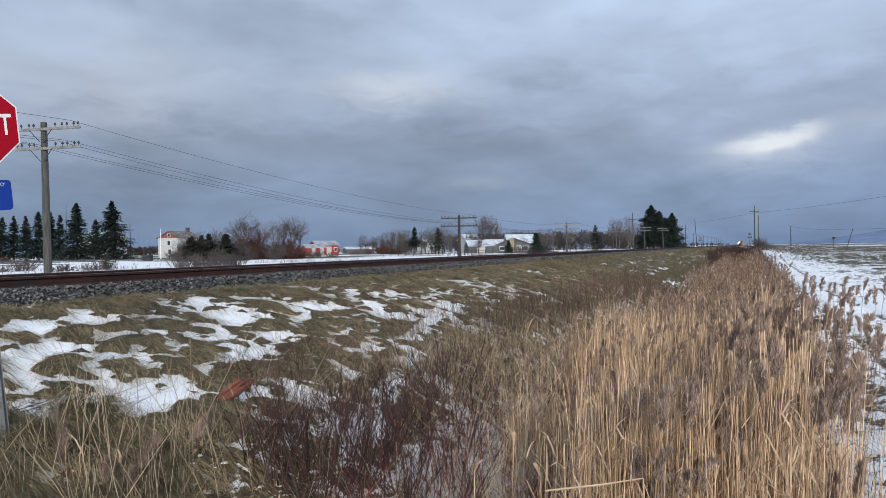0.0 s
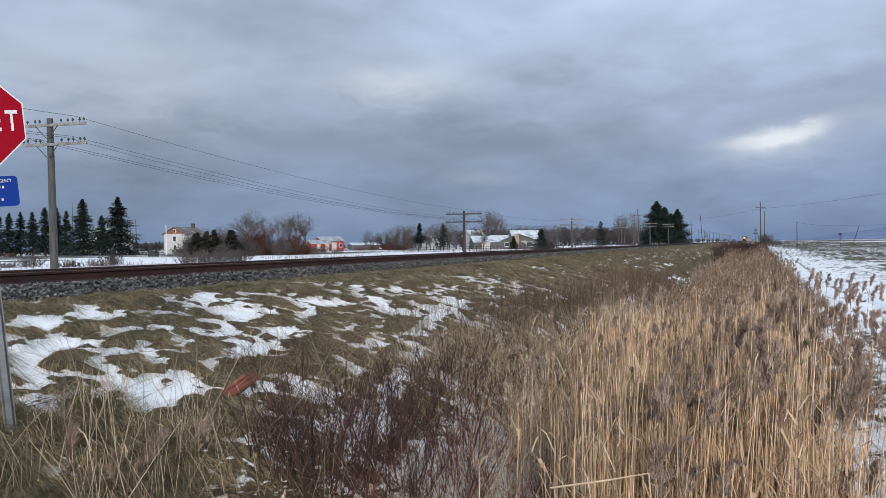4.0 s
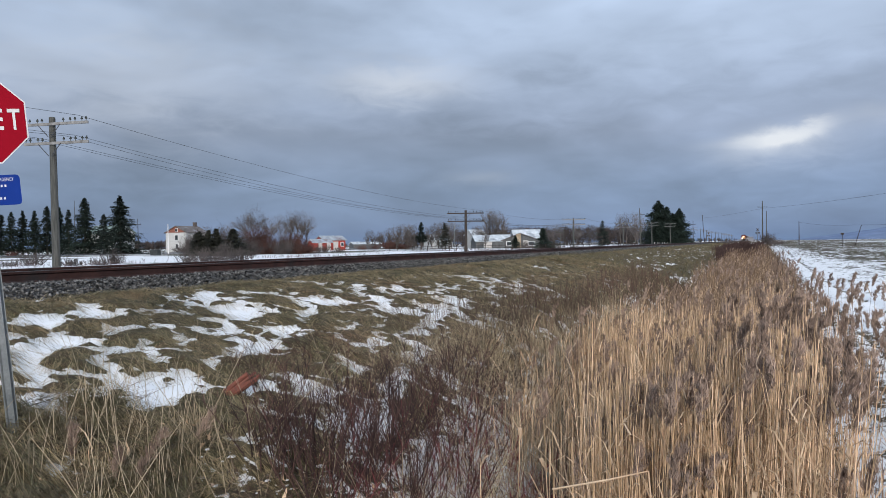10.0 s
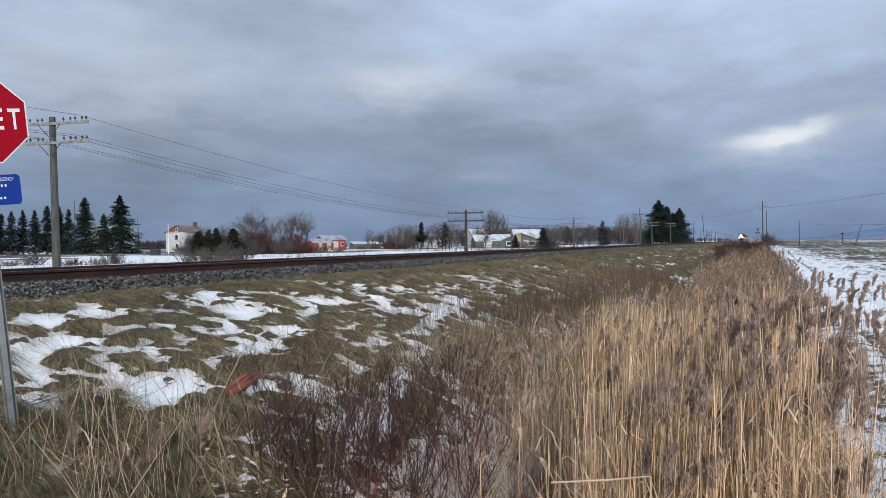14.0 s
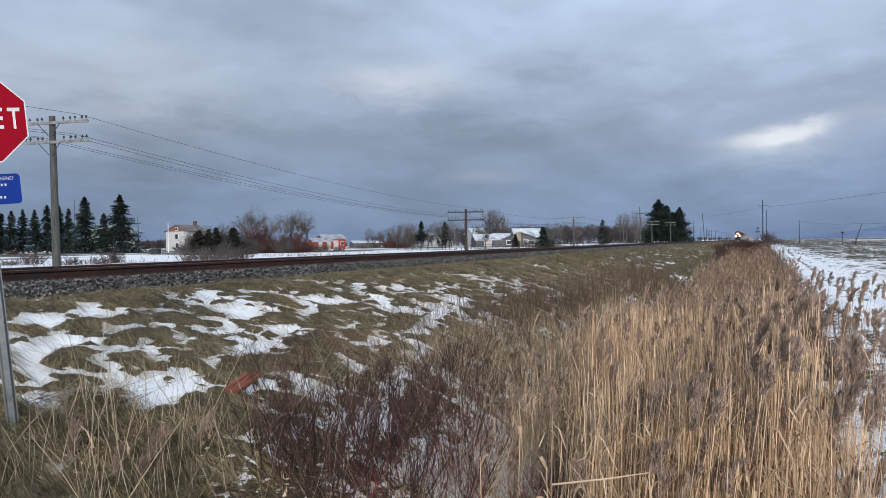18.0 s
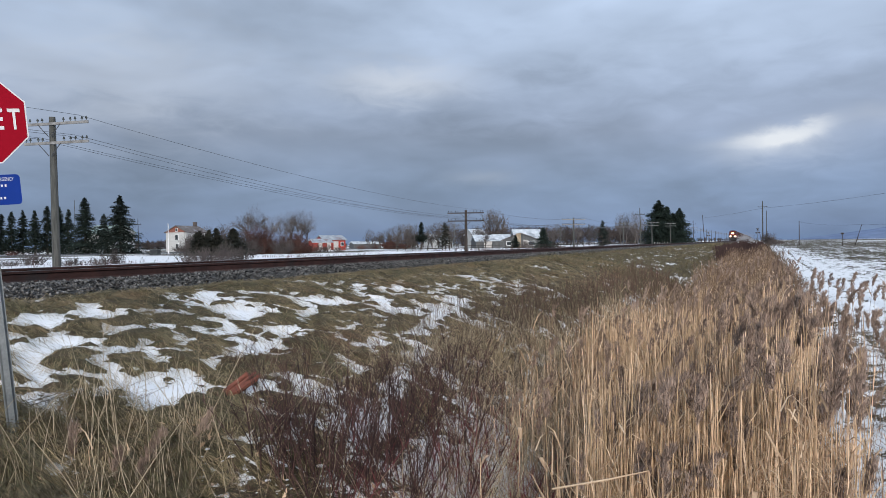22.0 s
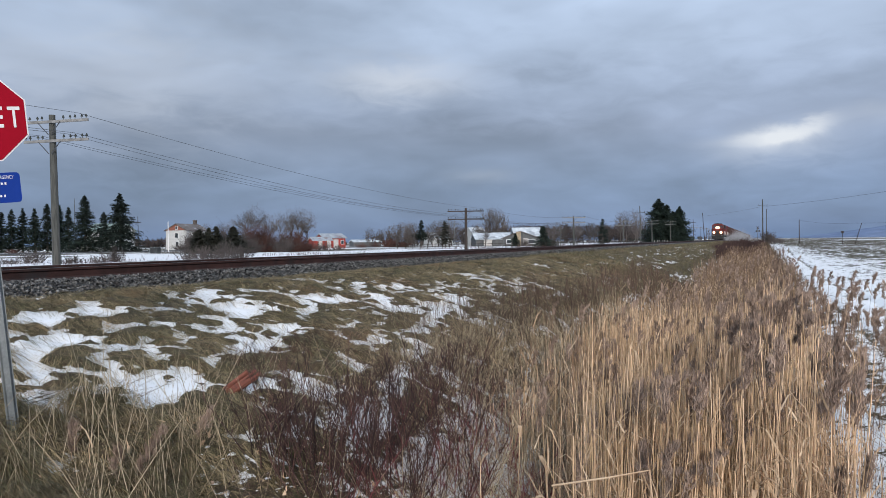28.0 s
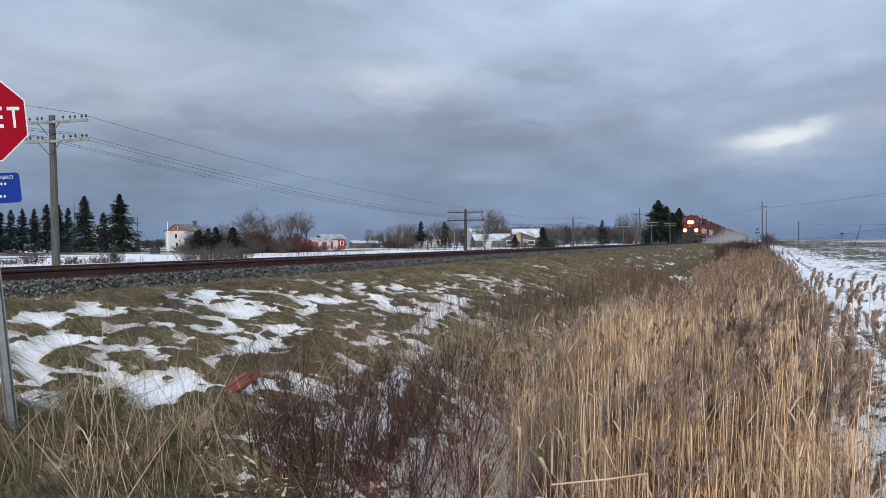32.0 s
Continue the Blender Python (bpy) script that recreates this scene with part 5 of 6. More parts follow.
    wheel_set(top, 4.2, 3)
    wheel_set(top, 17.8, 3)
    if lead:
        for x, y, z, owner, nm in ((-0.22, 1.12, 3.5, top, "headlight"), (0.22, 1.12, 3.5, top, "headlight"), (-0.95, 0.72, 2.1, top, "ditch_light"), (0.95, 0.72, 2.1, top, "ditch_light")):
            # the wide bowl glows as added glare; only the lens is the lamp
            bm = new_bm()
            rod(bm, (x, y, z), (x, y + 0.3, z), 0.34, 0.2, 18)
            bowl = part(nm, bm, M["glare_bowl"], owner, "lit warm-white lamp in an orange bowl that glows as its glare")
            bm = new_bm()
            rod(bm, (x, y - 0.03, z), (x, y + 0.01, z), 0.16, 0.17, 16)
            part("lens", bm, M["lamp_on"], bowl)
    return top


def boxcar(k):
    grey = k % 5 == 3
    top = thing("boxcar", pose(TRACK_X, 460 + 18.4 * k, 0), "grey ribbed freight boxcar" if grey else "red-brown ribbed freight boxcar", "boxcar", "freight cars")
    return top


def boxcar_parts(top, mt):
    bm = new_bm()
    prism(bm, [(-1.48, 1.0), (1.48, 1.0), (1.48, 4.35), (0, 4.6), (-1.48, 4.35)], 0.6, 17.4)
    for s in (-1, 1):
        for j in range(15):
            if j not in (7,):
                box(bm, s * 1.48 - 0.05, s * 1.48 + 0.05, 1.1 + j * 1.1, 1.22 + j * 1.1, 1.0, 4.3, 0.0)
    part("body", bm, M[mt], top)
    for s in (-1, 1):
        bm = new_bm()
        box(bm, s * 1.53 - 0.04, s * 1.53 + 0.04, 7.6, 10.2, 1.15, 4.2, 0.02)
        part("sliding_door", bm, M[mt], top, "sliding door")
        bm = new_bm()
        prism(bm, [(s * 1.5, 1.1), (s * 1.56, 1.1), (s * 1.56, 4.1), (s * 1.5, 4.1)], 0.75, 1.15)
        part("ladder", bm, M["loco_black"], top, "side ladder")
    bm = new_bm()
    box(bm, -0.2, 0.2, -0.1, 18.1, 0.7, 1.0, 0.04)
    part("underframe", bm, M["loco_black"], top)
    wheel_set(top, 3.0, 2)
    wheel_set(top, 15.0, 2)


CARS = 38
TRAIN = [(locomotive(True), 0.0), (locomotive(False), 22.6)]
first = boxcar(0)
boxcar_parts(first, "car_brown")
grey = boxcar(3)
boxcar_parts(grey, "car_grey")
for k in range(CARS):
    if k == 0:
        car = first
    elif k == 3:
        car = grey
    else:
        car = copy_thing(grey if k % 5 == 3 else first, pose(TRACK_X, 460 + 18.4 * k, 0))
    TRAIN.append((car, 45.4 + 18.4 * k + (9.0 if k > 1 else 0.0)))


def spray_mesh(name, n, length, reach, height, seed, back=0.0):
    """Blown snow beside and behind a running train: thousands of small flakes, thinning upwards and outwards."""
    r = np.random.default_rng(seed)
    y = r.random(n) * length + back
    side = np.where(r.random(n) < 0.8, 1.0, -1.0)
    x = side * (1.3 + np.abs(r.normal(0, 0.5, n)) * reach)
    puff = 0.8 + 0.25 * np.sin(y * 0.9 + seed) + 0.15 * np.sin(y * 2.1 + 2 * seed)
    z = -0.5 + np.abs(r.normal(0, 0.42, n)) * height * np.clip(puff, 0.25, 1.4)
    z = np.where(z > 1.1 * height, z * 0.5, z)
    c = np.stack([x, y, z], -1)
    s = r.uniform(0.012, 0.034, n)[:, None]
    v = np.stack([c + r.normal(0, 1, (n, 3)) * s for _ in range(3)], 1).reshape(-1, 3)
    ob = raw(name, v, np.arange(3 * n).reshape(-1, 3), M["spray"])
    return tagged(ob, "cloud of fine snow whirled up beside the train", "snow cloud", "whirled snow", kind="stuff")


SPRAY = [(spray_mesh("snow_cloud", 11000, 20, 2.0, 2.0, 1), 4.0)]
body = spray_mesh("snow_cloud", 42000, 24, 4.6, 4.3, 2)
SPRAY.append((body, 62.0))
for k in range(2, 13):
    SPRAY.append((copy_thing(body, pose(TRACK_X, 500 + k, 0)), 62.0 + 20.0 * (k - 1)))
low = spray_mesh("snow_cloud", 24000, 24, 4.0, 2.7, 3)
SPRAY.append((low, 22.0))
SPRAY.append((copy_thing(low, pose(TRACK_X, 480, 0)), 42.0))


# ---- plants on the bank and in the ditch ----
M.update({
    "grass": surface("matted_winter_grass", (0.122, 0.113, 0.056), (0.33, 0.25, 0.145), 1.7, 9, 0.8, 0, island=0.55, c=(0.27, 0.16, 0.085), alt=(0.31, 0.235, 0.13)),
    "verge": surface("dull_verge_grass", (0.095, 0.08, 0.043), (0.19, 0.148, 0.088), 0.5, 9, 0.8, 0, island=0.5, c=(0.2, 0.14, 0.09), alt=(0.12, 0.11, 0.06)),
    "straw": surface("dry_straw", (0.36, 0.28, 0.185), (0.5, 0.41, 0.29), 1.5, 9, 0.8, 0, island=0.35),
    "reed": surface("golden_reed_stems", (0.56, 0.37, 0.23), (0.79, 0.575, 0.395), 1.2, 12, 0.65, 0, island=0.45, c=(0.42, 0.26, 0.145), alt=(0.4, 0.27, 0.155)),
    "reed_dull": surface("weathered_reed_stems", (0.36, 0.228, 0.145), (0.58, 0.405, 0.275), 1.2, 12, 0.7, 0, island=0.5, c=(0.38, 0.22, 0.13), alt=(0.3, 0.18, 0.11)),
    "dark_twig": surface("dark_dead_stems", (0.022, 0.015, 0.013), (0.07, 0.042, 0.036), 1.5, 10, 0.85, 0, island=0.4),
    "reed_leaf": surface("dry_reed_leaves", (0.42, 0.28, 0.175), (0.64, 0.48, 0.33), 1.5, 12, 0.75, 0, island=0.35),
    "plume": surface("grey_reed_plumes", (0.17, 0.118, 0.092), (0.4, 0.295, 0.235), 3, 20, 0.9, 0, island=0.35),
    "weed": surface("maroon_brown_weeds", (0.05, 0.03, 0.026), (0.15, 0.092, 0.072), 0.4, 10, 0.85, 0, island=0.45, c=(0.15, 0.12, 0.07), alt=(0.14, 0.115, 0.075)),
    "shrub_stem": surface("dark_maroon_stems", (0.03, 0.016, 0.015), (0.13, 0.07, 0.06), 2.0, 10, 0.8, 0, island=0.5),
    "reed_far": surface("brown_far_reeds", (0.125, 0.082, 0.052), (0.255, 0.17, 0.105), 0.6, 12, 0.7, 0, island=0.5, c=(0.2, 0.115, 0.08), alt=(0.15, 0.095, 0.065)),
    "olive": surface("drooping_olive_grass", (0.085, 0.07, 0.04), (0.23, 0.17, 0.105), 2.5, 9, 0.85, 0, island=0.55, alt=(0.11, 0.1, 0.05)),
    "wheat": surface("winter_wheat", (0.045, 0.05, 0.024), (0.1, 0.098, 0.05), 0.6, 10, 0.85, 0, island=0.4),
    "brown_twig": surface("brown_dead_stems", (0.024, 0.013, 0.011), (0.15, 0.078, 0.062), 1.5, 10, 0.85, 0, island=0.4),
    "grey_twig": surface("grey_brown_dead_stems", (0.05, 0.036, 0.031), (0.17, 0.122, 0.1), 1.5, 10, 0.85, 0, island=0.4),
    "litter": surface("brown_withered_grass", (0.06, 0.045, 0.03), (0.19, 0.14, 0.095), 1.5, 10, 0.85, 0, island=0.5, c=(0.12, 0.075, 0.05)),
    "snow_clot": surface("clotted_snow", (0.72, 0.74, 0.77), (0.82, 0.83, 0.85), 20, 60, 0.8, 0.2),
    "red_twig": surface("red_dogwood_twigs", (0.12, 0.022, 0.03), (0.2, 0.05, 0.055), 1.5, 10, 0.6, 0, island=0.3),
})


def gz(p):
    return ground_z(p[:, 0], p[:, 1])


def scatter(n, x0, x1, y0, y1, near=1.0):
    """Places that lie denser towards y0."""
    return np.stack([rng.uniform(x0, x1, n), y0 + (y1 - y0) * rng.random(n) ** near], -1)


def bank_grass():
    p = scatter(250000, -8.75, -3.3, 2.2, 34, 1.7)
    w, h = tussock(p[:, 0], p[:, 1])
    s = snow_on(p[:, 0], p[:, 1]) + 0.12 * rng.normal(0, 1, len(p))
    p = p[s < 0.44]
    w, h = tussock(p[:, 0], p[:, 1])
    n = len(p)
    z = gz(p)
    far = np.clip((p[:, 1] - 8) / 20, 0, 1)
    # the blades lie combed down the slope and along it
    e = 0.05
    gx = (ground_z(p[:, 0] + e, p[:, 1]) - ground_z(p[:, 0] - e, p[:, 1])) / (2 * e)
    gy = (ground_z(p[:, 0], p[:, 1] + e) - ground_z(p[:, 0], p[:, 1] - e)) / (2 * e)
    d = np.stack([0.75 - 1.1 * gx, -0.25 - 1.1 * gy], -1) + rng.normal(0, 0.55, (n, 2))
    d /= np.linalg.norm(d, axis=1, keepdims=True) + 1e-6
    ln = rng.uniform(0.1, 0.36, n) * np.clip(0.35 + 1.6 * (0.5 - snow_on(p[:, 0], p[:, 1])), 0.2, 1.1) * (0.8 + 0.35 * np.clip(h, -0.5, 1))
    base = np.stack([p[:, 0], p[:, 1], z - 0.01], -1)
    t = p + d * ln[:, None]
    tip = np.stack([t[:, 0], t[:, 1], gz(t) + rng.uniform(0.003, 0.045, n)], -1)
    bend = np.stack([0 * ln, 0 * ln, -ln * rng.uniform(0.25, 0.8, n)], -1)
    ob = raw("bank_grass", *blades(base, tip, bend, rng.uniform(0.003, 0.0065, n) * (1 + 0.9 * far), 2), M["grass"])
    tagged(ob, "matted olive and straw-coloured winter grass on the bank", "grass", kind="stuff")
    # a sward further along the bank
    p = scatter(70000, -8.75, -1.8, 28, 190, 1.8)
    p = p[(snow_on(p[:, 0], p[:, 1]) < 0.5) | (p[:, 0] > -3.6)]
    n = len(p)
    base = np.stack([p[:, 0], p[:, 1], gz(p) - 0.02], -1)
    tip = base + np.stack([rng.normal(0.06, 0.14, n), rng.normal(0, 0.16, n), rng.uniform(0.04, 0.2, n)], -1)
    ob = raw("verge_grass", *blades(base, tip, rng.normal(0, 0.06, (n, 3)), rng.uniform(0.009, 0.018, n) * (1 + p[:, 1] / 60), 1), M["verge"])
    tagged(ob, "olive winter grass on the railway verge", "grass", kind="stuff")


bank_grass()


def stems(name, p, h0, h1, lean, r0, mat, label, twigs=0, wind=0.05, branch=0.25, seg=2):
    """Upright dead stems at the places p, some of them with side twigs."""
    n = len(p)
    base = np.stack([p[:, 0], p[:, 1], gz(p) - 0.03], -1)
    h = rng.uniform(h0, h1, n)
    tip = base + np.stack([rng.normal(-wind, lean, n) * h, rng.normal(0, lean, n) * h, h], -1)
    bend = rng.normal(0, 0.1, (n, 3)) * h[:, None]
    rr = r0 * rng.uniform(0.6, 1.3, n) * (1 + np.clip(p[:, 1] - 8, 0, 60) / 14)
    sets = [tubes(base, tip, bend, rr, rr * 0.45, seg, 3)]
    if twigs:
        s = rng.uniform(0.3, 0.98, (n, twigs))
        a = (base[:, None] + (tip - base)[:, None] * s[..., None] + bend[:, None] * (s * s - s)[..., None]).reshape(-1, 3)
        ln = np.repeat(h, twigs) * branch * rng.uniform(0.4, 1.2, n * twigs)
        d = rng.normal(0, 0.55, (n * twigs, 3))
        d[:, 2] = np.abs(d[:, 2]) + 0.45
        b = a + d * ln[:, None]
        r2 = np.repeat(rr, twigs) * 0.55
        sets.append(tubes(a, b, rng.normal(0, 0.05, a.shape), r2, r2 * 0.5, 1, 3))
    ob = raw(name, *merge(*sets), M[mat])
    return tagged(ob, label, "dead stems", kind="stuff")




def left_of_snow(p):
    """Leaves free the strip of snow at the foot of the bank."""
    return p[p[:, 0] < -4.0 - 0.45 * (p[:, 1] - 4.85)]


def tufts(n, per, x0, x1, y0, y1, spread):
    """Places gathered in tufts."""
    c = scatter(n, x0, x1, y0, y1)
    return np.repeat(c, per, 0) + rng.normal(0, spread, (n * per, 2))


stems("straw_grass", left_of_snow(tufts(36, 7, -4.9, -3.2, 2.2, 4.9, 0.05)), 0.2, 0.62, 0.22, 0.0024, "straw", "tufts of dry straw grass at the foot of the bank", seg=3)
stems("withered_grass", left_of_snow(tufts(150, 20, -5.3, -3.2, 2.2, 4.7, 0.1)), 0.03, 0.15, 1.6, 0.0024, "litter", "matted brown withered grass at the foot of the bank", seg=3)
stems("brown_bank_stems", tufts(60, 9, -5.1, -4.2, 5.9, 8.4, 0.12), 0.06, 0.3, 0.8, 0.0022, "brown_twig", "brown dead stems that hang over the snow on the bank", 1, seg=2)
stems("weed_stalks", scatter(46, -4.8, -3.3, 2.4, 4.8), 0.4, 0.95, 0.4, 0.003, "straw", "tall dry weed stalks that lean over the grass", 3, branch=0.08, seg=3)


def drooping_tussocks():
    """Long grass that falls over its own foot in rounded mops."""
    sets = []
    for k in range(34):
        x, y = rng.uniform(-5.1, -3.5), rng.uniform(2.4, 4.7)
        if x > -4.05 - 0.45 * (y - 4.85) or y > 4.3 + 1.35 * (x + 5.1):
            continue
        n, h = 300, rng.uniform(0.1, 0.2)
        p = np.array([[x, y]]) + rng.normal(0, 0.05, (n, 2))
        a = rng.normal(-0.5, 1.3, n)
        ln = rng.uniform(0.12, 0.34, n)
        t = p + np.stack([np.cos(a) * ln, np.sin(a) * ln], -1)
        base = np.stack([p[:, 0], p[:, 1], gz(p) + h * 0.35 * rng.random(n)], -1)
        tip = np.stack([t[:, 0], t[:, 1], gz(t) + rng.uniform(0.0, 0.06, n)], -1)
        bend = np.stack([0 * a, 0 * a, -h * rng.uniform(1.2, 3.2, n)], -1)
        sets.append(blades(base, tip, bend, rng.uniform(0.003, 0.006, n), 4))
    ob = raw("drooping_grass", *merge(*sets), M["olive"])
    tagged(ob, "mops of long olive grass that droop down the bank", "grass", kind="stuff")


drooping_tussocks()


def beyond(p, x0, y0, k, least):
    """Those places that lie right of a line that runs off to the left with the distance."""
    return p[(p[:, 0] > np.maximum(x0 - k * (p[:, 1] - y0), least)) | (x0 > 5)]


p = scatter(460, -4.0, -1.3, 3.8, 9.0)
stems("brown_stems", p[(p[:, 0] < -2.3) & ((p[:, 0] > -3.45) | (p[:, 1] > 5.3))], 0.2, 0.65, 0.28, 0.003, "brown_twig", "tangle of dark brown dead stems", 4)
stems("brown_undergrowth", scatter(260, -1.9, -0.2, 4.4, 6.2), 0.3, 0.75, 0.22, 0.0035, "brown_twig", "brown dead stems among the front reeds", 4, branch=0.2)
p = scatter(4200, -4.1, -1.4, 3.6, 11)
stems("brown_tangle", p[((p[:, 0] > -3.5) | (p[:, 1] > 5.6)) & ((p[:, 0] < -2.7) | (rng.random(len(p)) < 0.75))], 0.04, 0.2, 1.4, 0.003, "dark_twig", "matted dead brown stems and leaves", 1)
stems("lying_straw", scatter(1500, -4.2, -1.3, 3.6, 9.5), 0.03, 0.13, 3.5, 0.0021, "grey_twig", "grey dead stalks lying in a tangle", 0, seg=2)
stems("bent_straw", scatter(3200, -2.8, -1.1, 5.2, 10.5), 0.15, 0.65, 0.8, 0.0024, "straw", "bent straw-coloured stalks at the edge of the reeds", 0, seg=3)
stems("pale_stalks", scatter(230, -4.0, -1.5, 3.8, 9.0), 0.5, 1.15, 0.42, 0.0022, "straw", "thin pale dead stalks among the shrubs", 1, branch=0.12, seg=3)
p = scatter(1100, -4.2, -1.2, 3.2, 9.0)
b = np.stack([p[:, 0], p[:, 1], gz(p) + rng.uniform(0.0, 0.12, len(p))], -1)
tagged(raw("leaf_litter", *blades(b, b + rng.normal(0, 0.035, b.shape), rng.normal(0, 0.03, b.shape), rng.uniform(0.012, 0.03, len(b)), 2), M["reed_leaf"]),
       "curled dry leaves caught among dead stems", "leaves", kind="stuff")


def snow_clots(n):
    """Rounded lumps of snow caught in the tangle of stems."""
    p = scatter(n, -4.0, -1.4, 3.9, 9.5)
    p = p[vnoise(p[:, 0] * 2.1, p[:, 1] * 2.1, 97) > 0.0]
    n = len(p)
    c = np.stack([p[:, 0], p[:, 1], gz(p) + rng.uniform(-0.005, 0.012, n)], -1)
    ang = np.arange(7) * 2 * np.pi / 7
    ring = [np.stack([k * np.cos(ang), k * np.sin(ang), np.full(7, z)], -1) for k, z in ((0.9, -0.3), (1.0, 0.05), (0.62, 0.42))]
    base = np.concatenate(ring + [np.array([[0, 0, 0.55]])])
    tri = []
    for k in range(7):
        j = (k + 1) % 7
        for o in (0, 7):
            tri += [(o + k, o + j, o + 7 + j), (o + k, o + 7 + j, o + 7 + k)]
        tri.append((14 + k, 14 + j, 21))
    tri = np.array(tri)
    sz = 0.006 + 0.03 * rng.random(n) ** 2.0
    lump = base[None] * (1 + rng.uniform(-0.28, 0.28, (n, 22, 1))) * np.stack([rng.uniform(0.8, 1.7, n), rng.uniform(0.8, 1.3, n), rng.uniform(0.35, 0.6, n)], -1)[:, None]
    a = rng.uniform(0, 6.28, n)[:, None]
    lump = np.stack([lump[..., 0] * np.cos(a) - lump[..., 1] * np.sin(a), lump[..., 0] * np.sin(a) + lump[..., 1] * np.cos(a), lump[..., 2]], -1)
    v = c[:, None] + lump * sz[:, None, None]
    ob = raw("snow_clots", v.reshape(-1, 3), (tri[None] + (np.arange(n) * 22)[:, None, None]).reshape(-1, 3), M["snow_clot"], smooth=True)
    tagged(ob, "rounded lumps of snow caught among dead stems", "snow", kind="stuff")


snow_clots(1100)
stems("field_stubble", np.stack([rng.uniform(1.9, 36, 24000), 6 + 120 * rng.random(24000) ** 1.3], -1), 0.02, 0.08, 0.9, 0.0035, "wheat", "winter wheat that pokes through the snow", 0, seg=1)
stems("red_dogwood", scatter(150, -2.9, -0.9, 4.5, 7.2), 0.35, 0.85, 0.32, 0.0038, "red_twig", "thin crimson dogwood twigs", 6, branch=0.3)
stems("brown_edge_grass", beyond(scatter(3200, -3.2, -1.0, 5.6, 16), -1.3, 5, 0.3, -3.1), 0.2, 0.75, 0.35, 0.0023, "litter", "brown dead grass at the edge of the reeds", 1, seg=2)
stems("tan_grass", beyond(scatter(5600, -3.2, -1.0, 5.6, 18), -1.3, 5, 0.3, -3.1), 0.3, 0.95, 0.24, 0.0021, "straw", "dry tan grass at the edge of the reeds", seg=3)
stems("bank_weeds", scatter(1500, -5.4, -3.0, 9.0, 18, 1.1), 0.15, 0.5, 0.3, 0.0024, "weed", "low maroon-brown weeds on the lower bank", 3, branch=0.2)
stems("tan_bank_grass", scatter(2000, -4.1, -2.3, 8.0, 12.5), 0.12, 0.5, 0.55, 0.0022, "straw", "bent tan grass at the foot of the bank", seg=3)
stems("far_brown_stems", scatter(3600, -4.6, -1.6, 11.0, 32, 1.1), 0.25, 0.8, 0.16, 0.0026, "weed", "maroon-brown dead weeds along the ditch", 3, branch=0.18)
stems("edge_grass", scatter(10500, 0.1, 1.9, 4.6, 60, 1.6), 0.03, 0.2, 1.1, 0.002, "litter", "flattened brown grass at the edge of the snowy field", 0)
stems("field_edge_weeds", scatter(1500, 0.1, 1.7, 4.5, 60, 1.3), 0.12, 0.55, 0.15, 0.0026, "weed", "dark dry weeds at the edge of the snowy field", 4, branch=0.12)


p = np.stack([rng.uniform(-58, -43, 2600), rng.uniform(30, 210, 2600)], -1)
stems("roadside_weeds", p[vnoise(p[:, 0] * 0.15, p[:, 1] * 0.05, 95) > -0.1], 0.15, 0.5, 0.2, 0.004, "brown_twig", "dull brown weeds that stand out of the snow across the track", 2)


# shrubs of dark stems before the bank
def dead_shrub(x, y, h, seed):
    r = np.random.default_rng(seed)
    z = float(ground_z(np.array([x]), np.array([y]))[0])
    top = thing("dead_shrub", pose(x, y, z, 0, 0, seed * 31), "leafless dark brown shrub with thin upright twigs", "shrub", "shrubs on the bank")
    n = 19
    a = r.uniform(0, 6.28, n)
    rad = 0.2 * np.sqrt(r.random(n))
    base = np.stack([rad * np.cos(a), rad * np.sin(a), np.full(n, -0.05)], -1)
    hh = h * r.uniform(0.6, 1.0, n)
    tip = base + np.stack([np.cos(a) * 0.75 * hh * r.random(n), np.sin(a) * 0.75 * hh * r.random(n), hh], -1)
    bend = r.normal(0, 0.08, (n, 3))
    raw("brushwood", *tubes(base, tip, bend, r.uniform(0.0035, 0.0075, n), np.full(n, 0.0022), 3, 4), M["shrub_stem"], top)
    m = 6
    s = r.uniform(0.35, 0.97, (n, m))
    p = (base[:, None] + (tip - base)[:, None] * s[..., None] + bend[:, None] * (s * s - s)[..., None]).reshape(-1, 3)
    d = r.normal(0, 0.5, p.shape)
    d[:, 2] = np.abs(d[:, 2]) + 0.6
    q = p + d * r.uniform(0.08, 0.28, (len(p), 1))
    k = r.uniform(0.3, 1, (len(p), 1))
    p2 = (p[:, None] + (q - p)[:, None] * k[..., None]).reshape(-1, 3)
    d2 = r.normal(0, 0.5, p2.shape)
    d2[:, 2] = np.abs(d2[:, 2]) + 0.4
    q2 = p2 + d2 * r.uniform(0.04, 0.13, (len(p2), 1))
    raw("twig_haze", *merge(tubes(p, q, np.zeros_like(p), np.full(len(p), 0.0031), np.full(len(p), 0.0016), 1, 3),
                        tubes(p2, q2, np.zeros_like(p2), np.full(len(p2), 0.0016), np.full(len(p2), 0.001), 1, 3)), M["shrub_stem"], top)
    return top


for i, (x, y, h) in enumerate(((-3.5, 4.8, 0.7), (-3.3, 5.0, 0.9), (-3.45, 5.3, 0.85), (-3.05, 4.85, 0.8), (-3.1, 5.3, 0.95), (-2.75, 5.2, 0.75), (-3.2, 5.9, 0.9), (-2.8, 5.8, 0.95),
                               (-2.45, 5.6, 0.6), (-2.6, 6.5, 0.85), (-3.3, 6.8, 0.9), (-2.9, 7.4, 0.85), (-3.4, 8.2, 0.75), (-2.6, 8.6, 0.75))):
    dead_shrub(x, y, h, 500 + i)

# ---- reeds ----


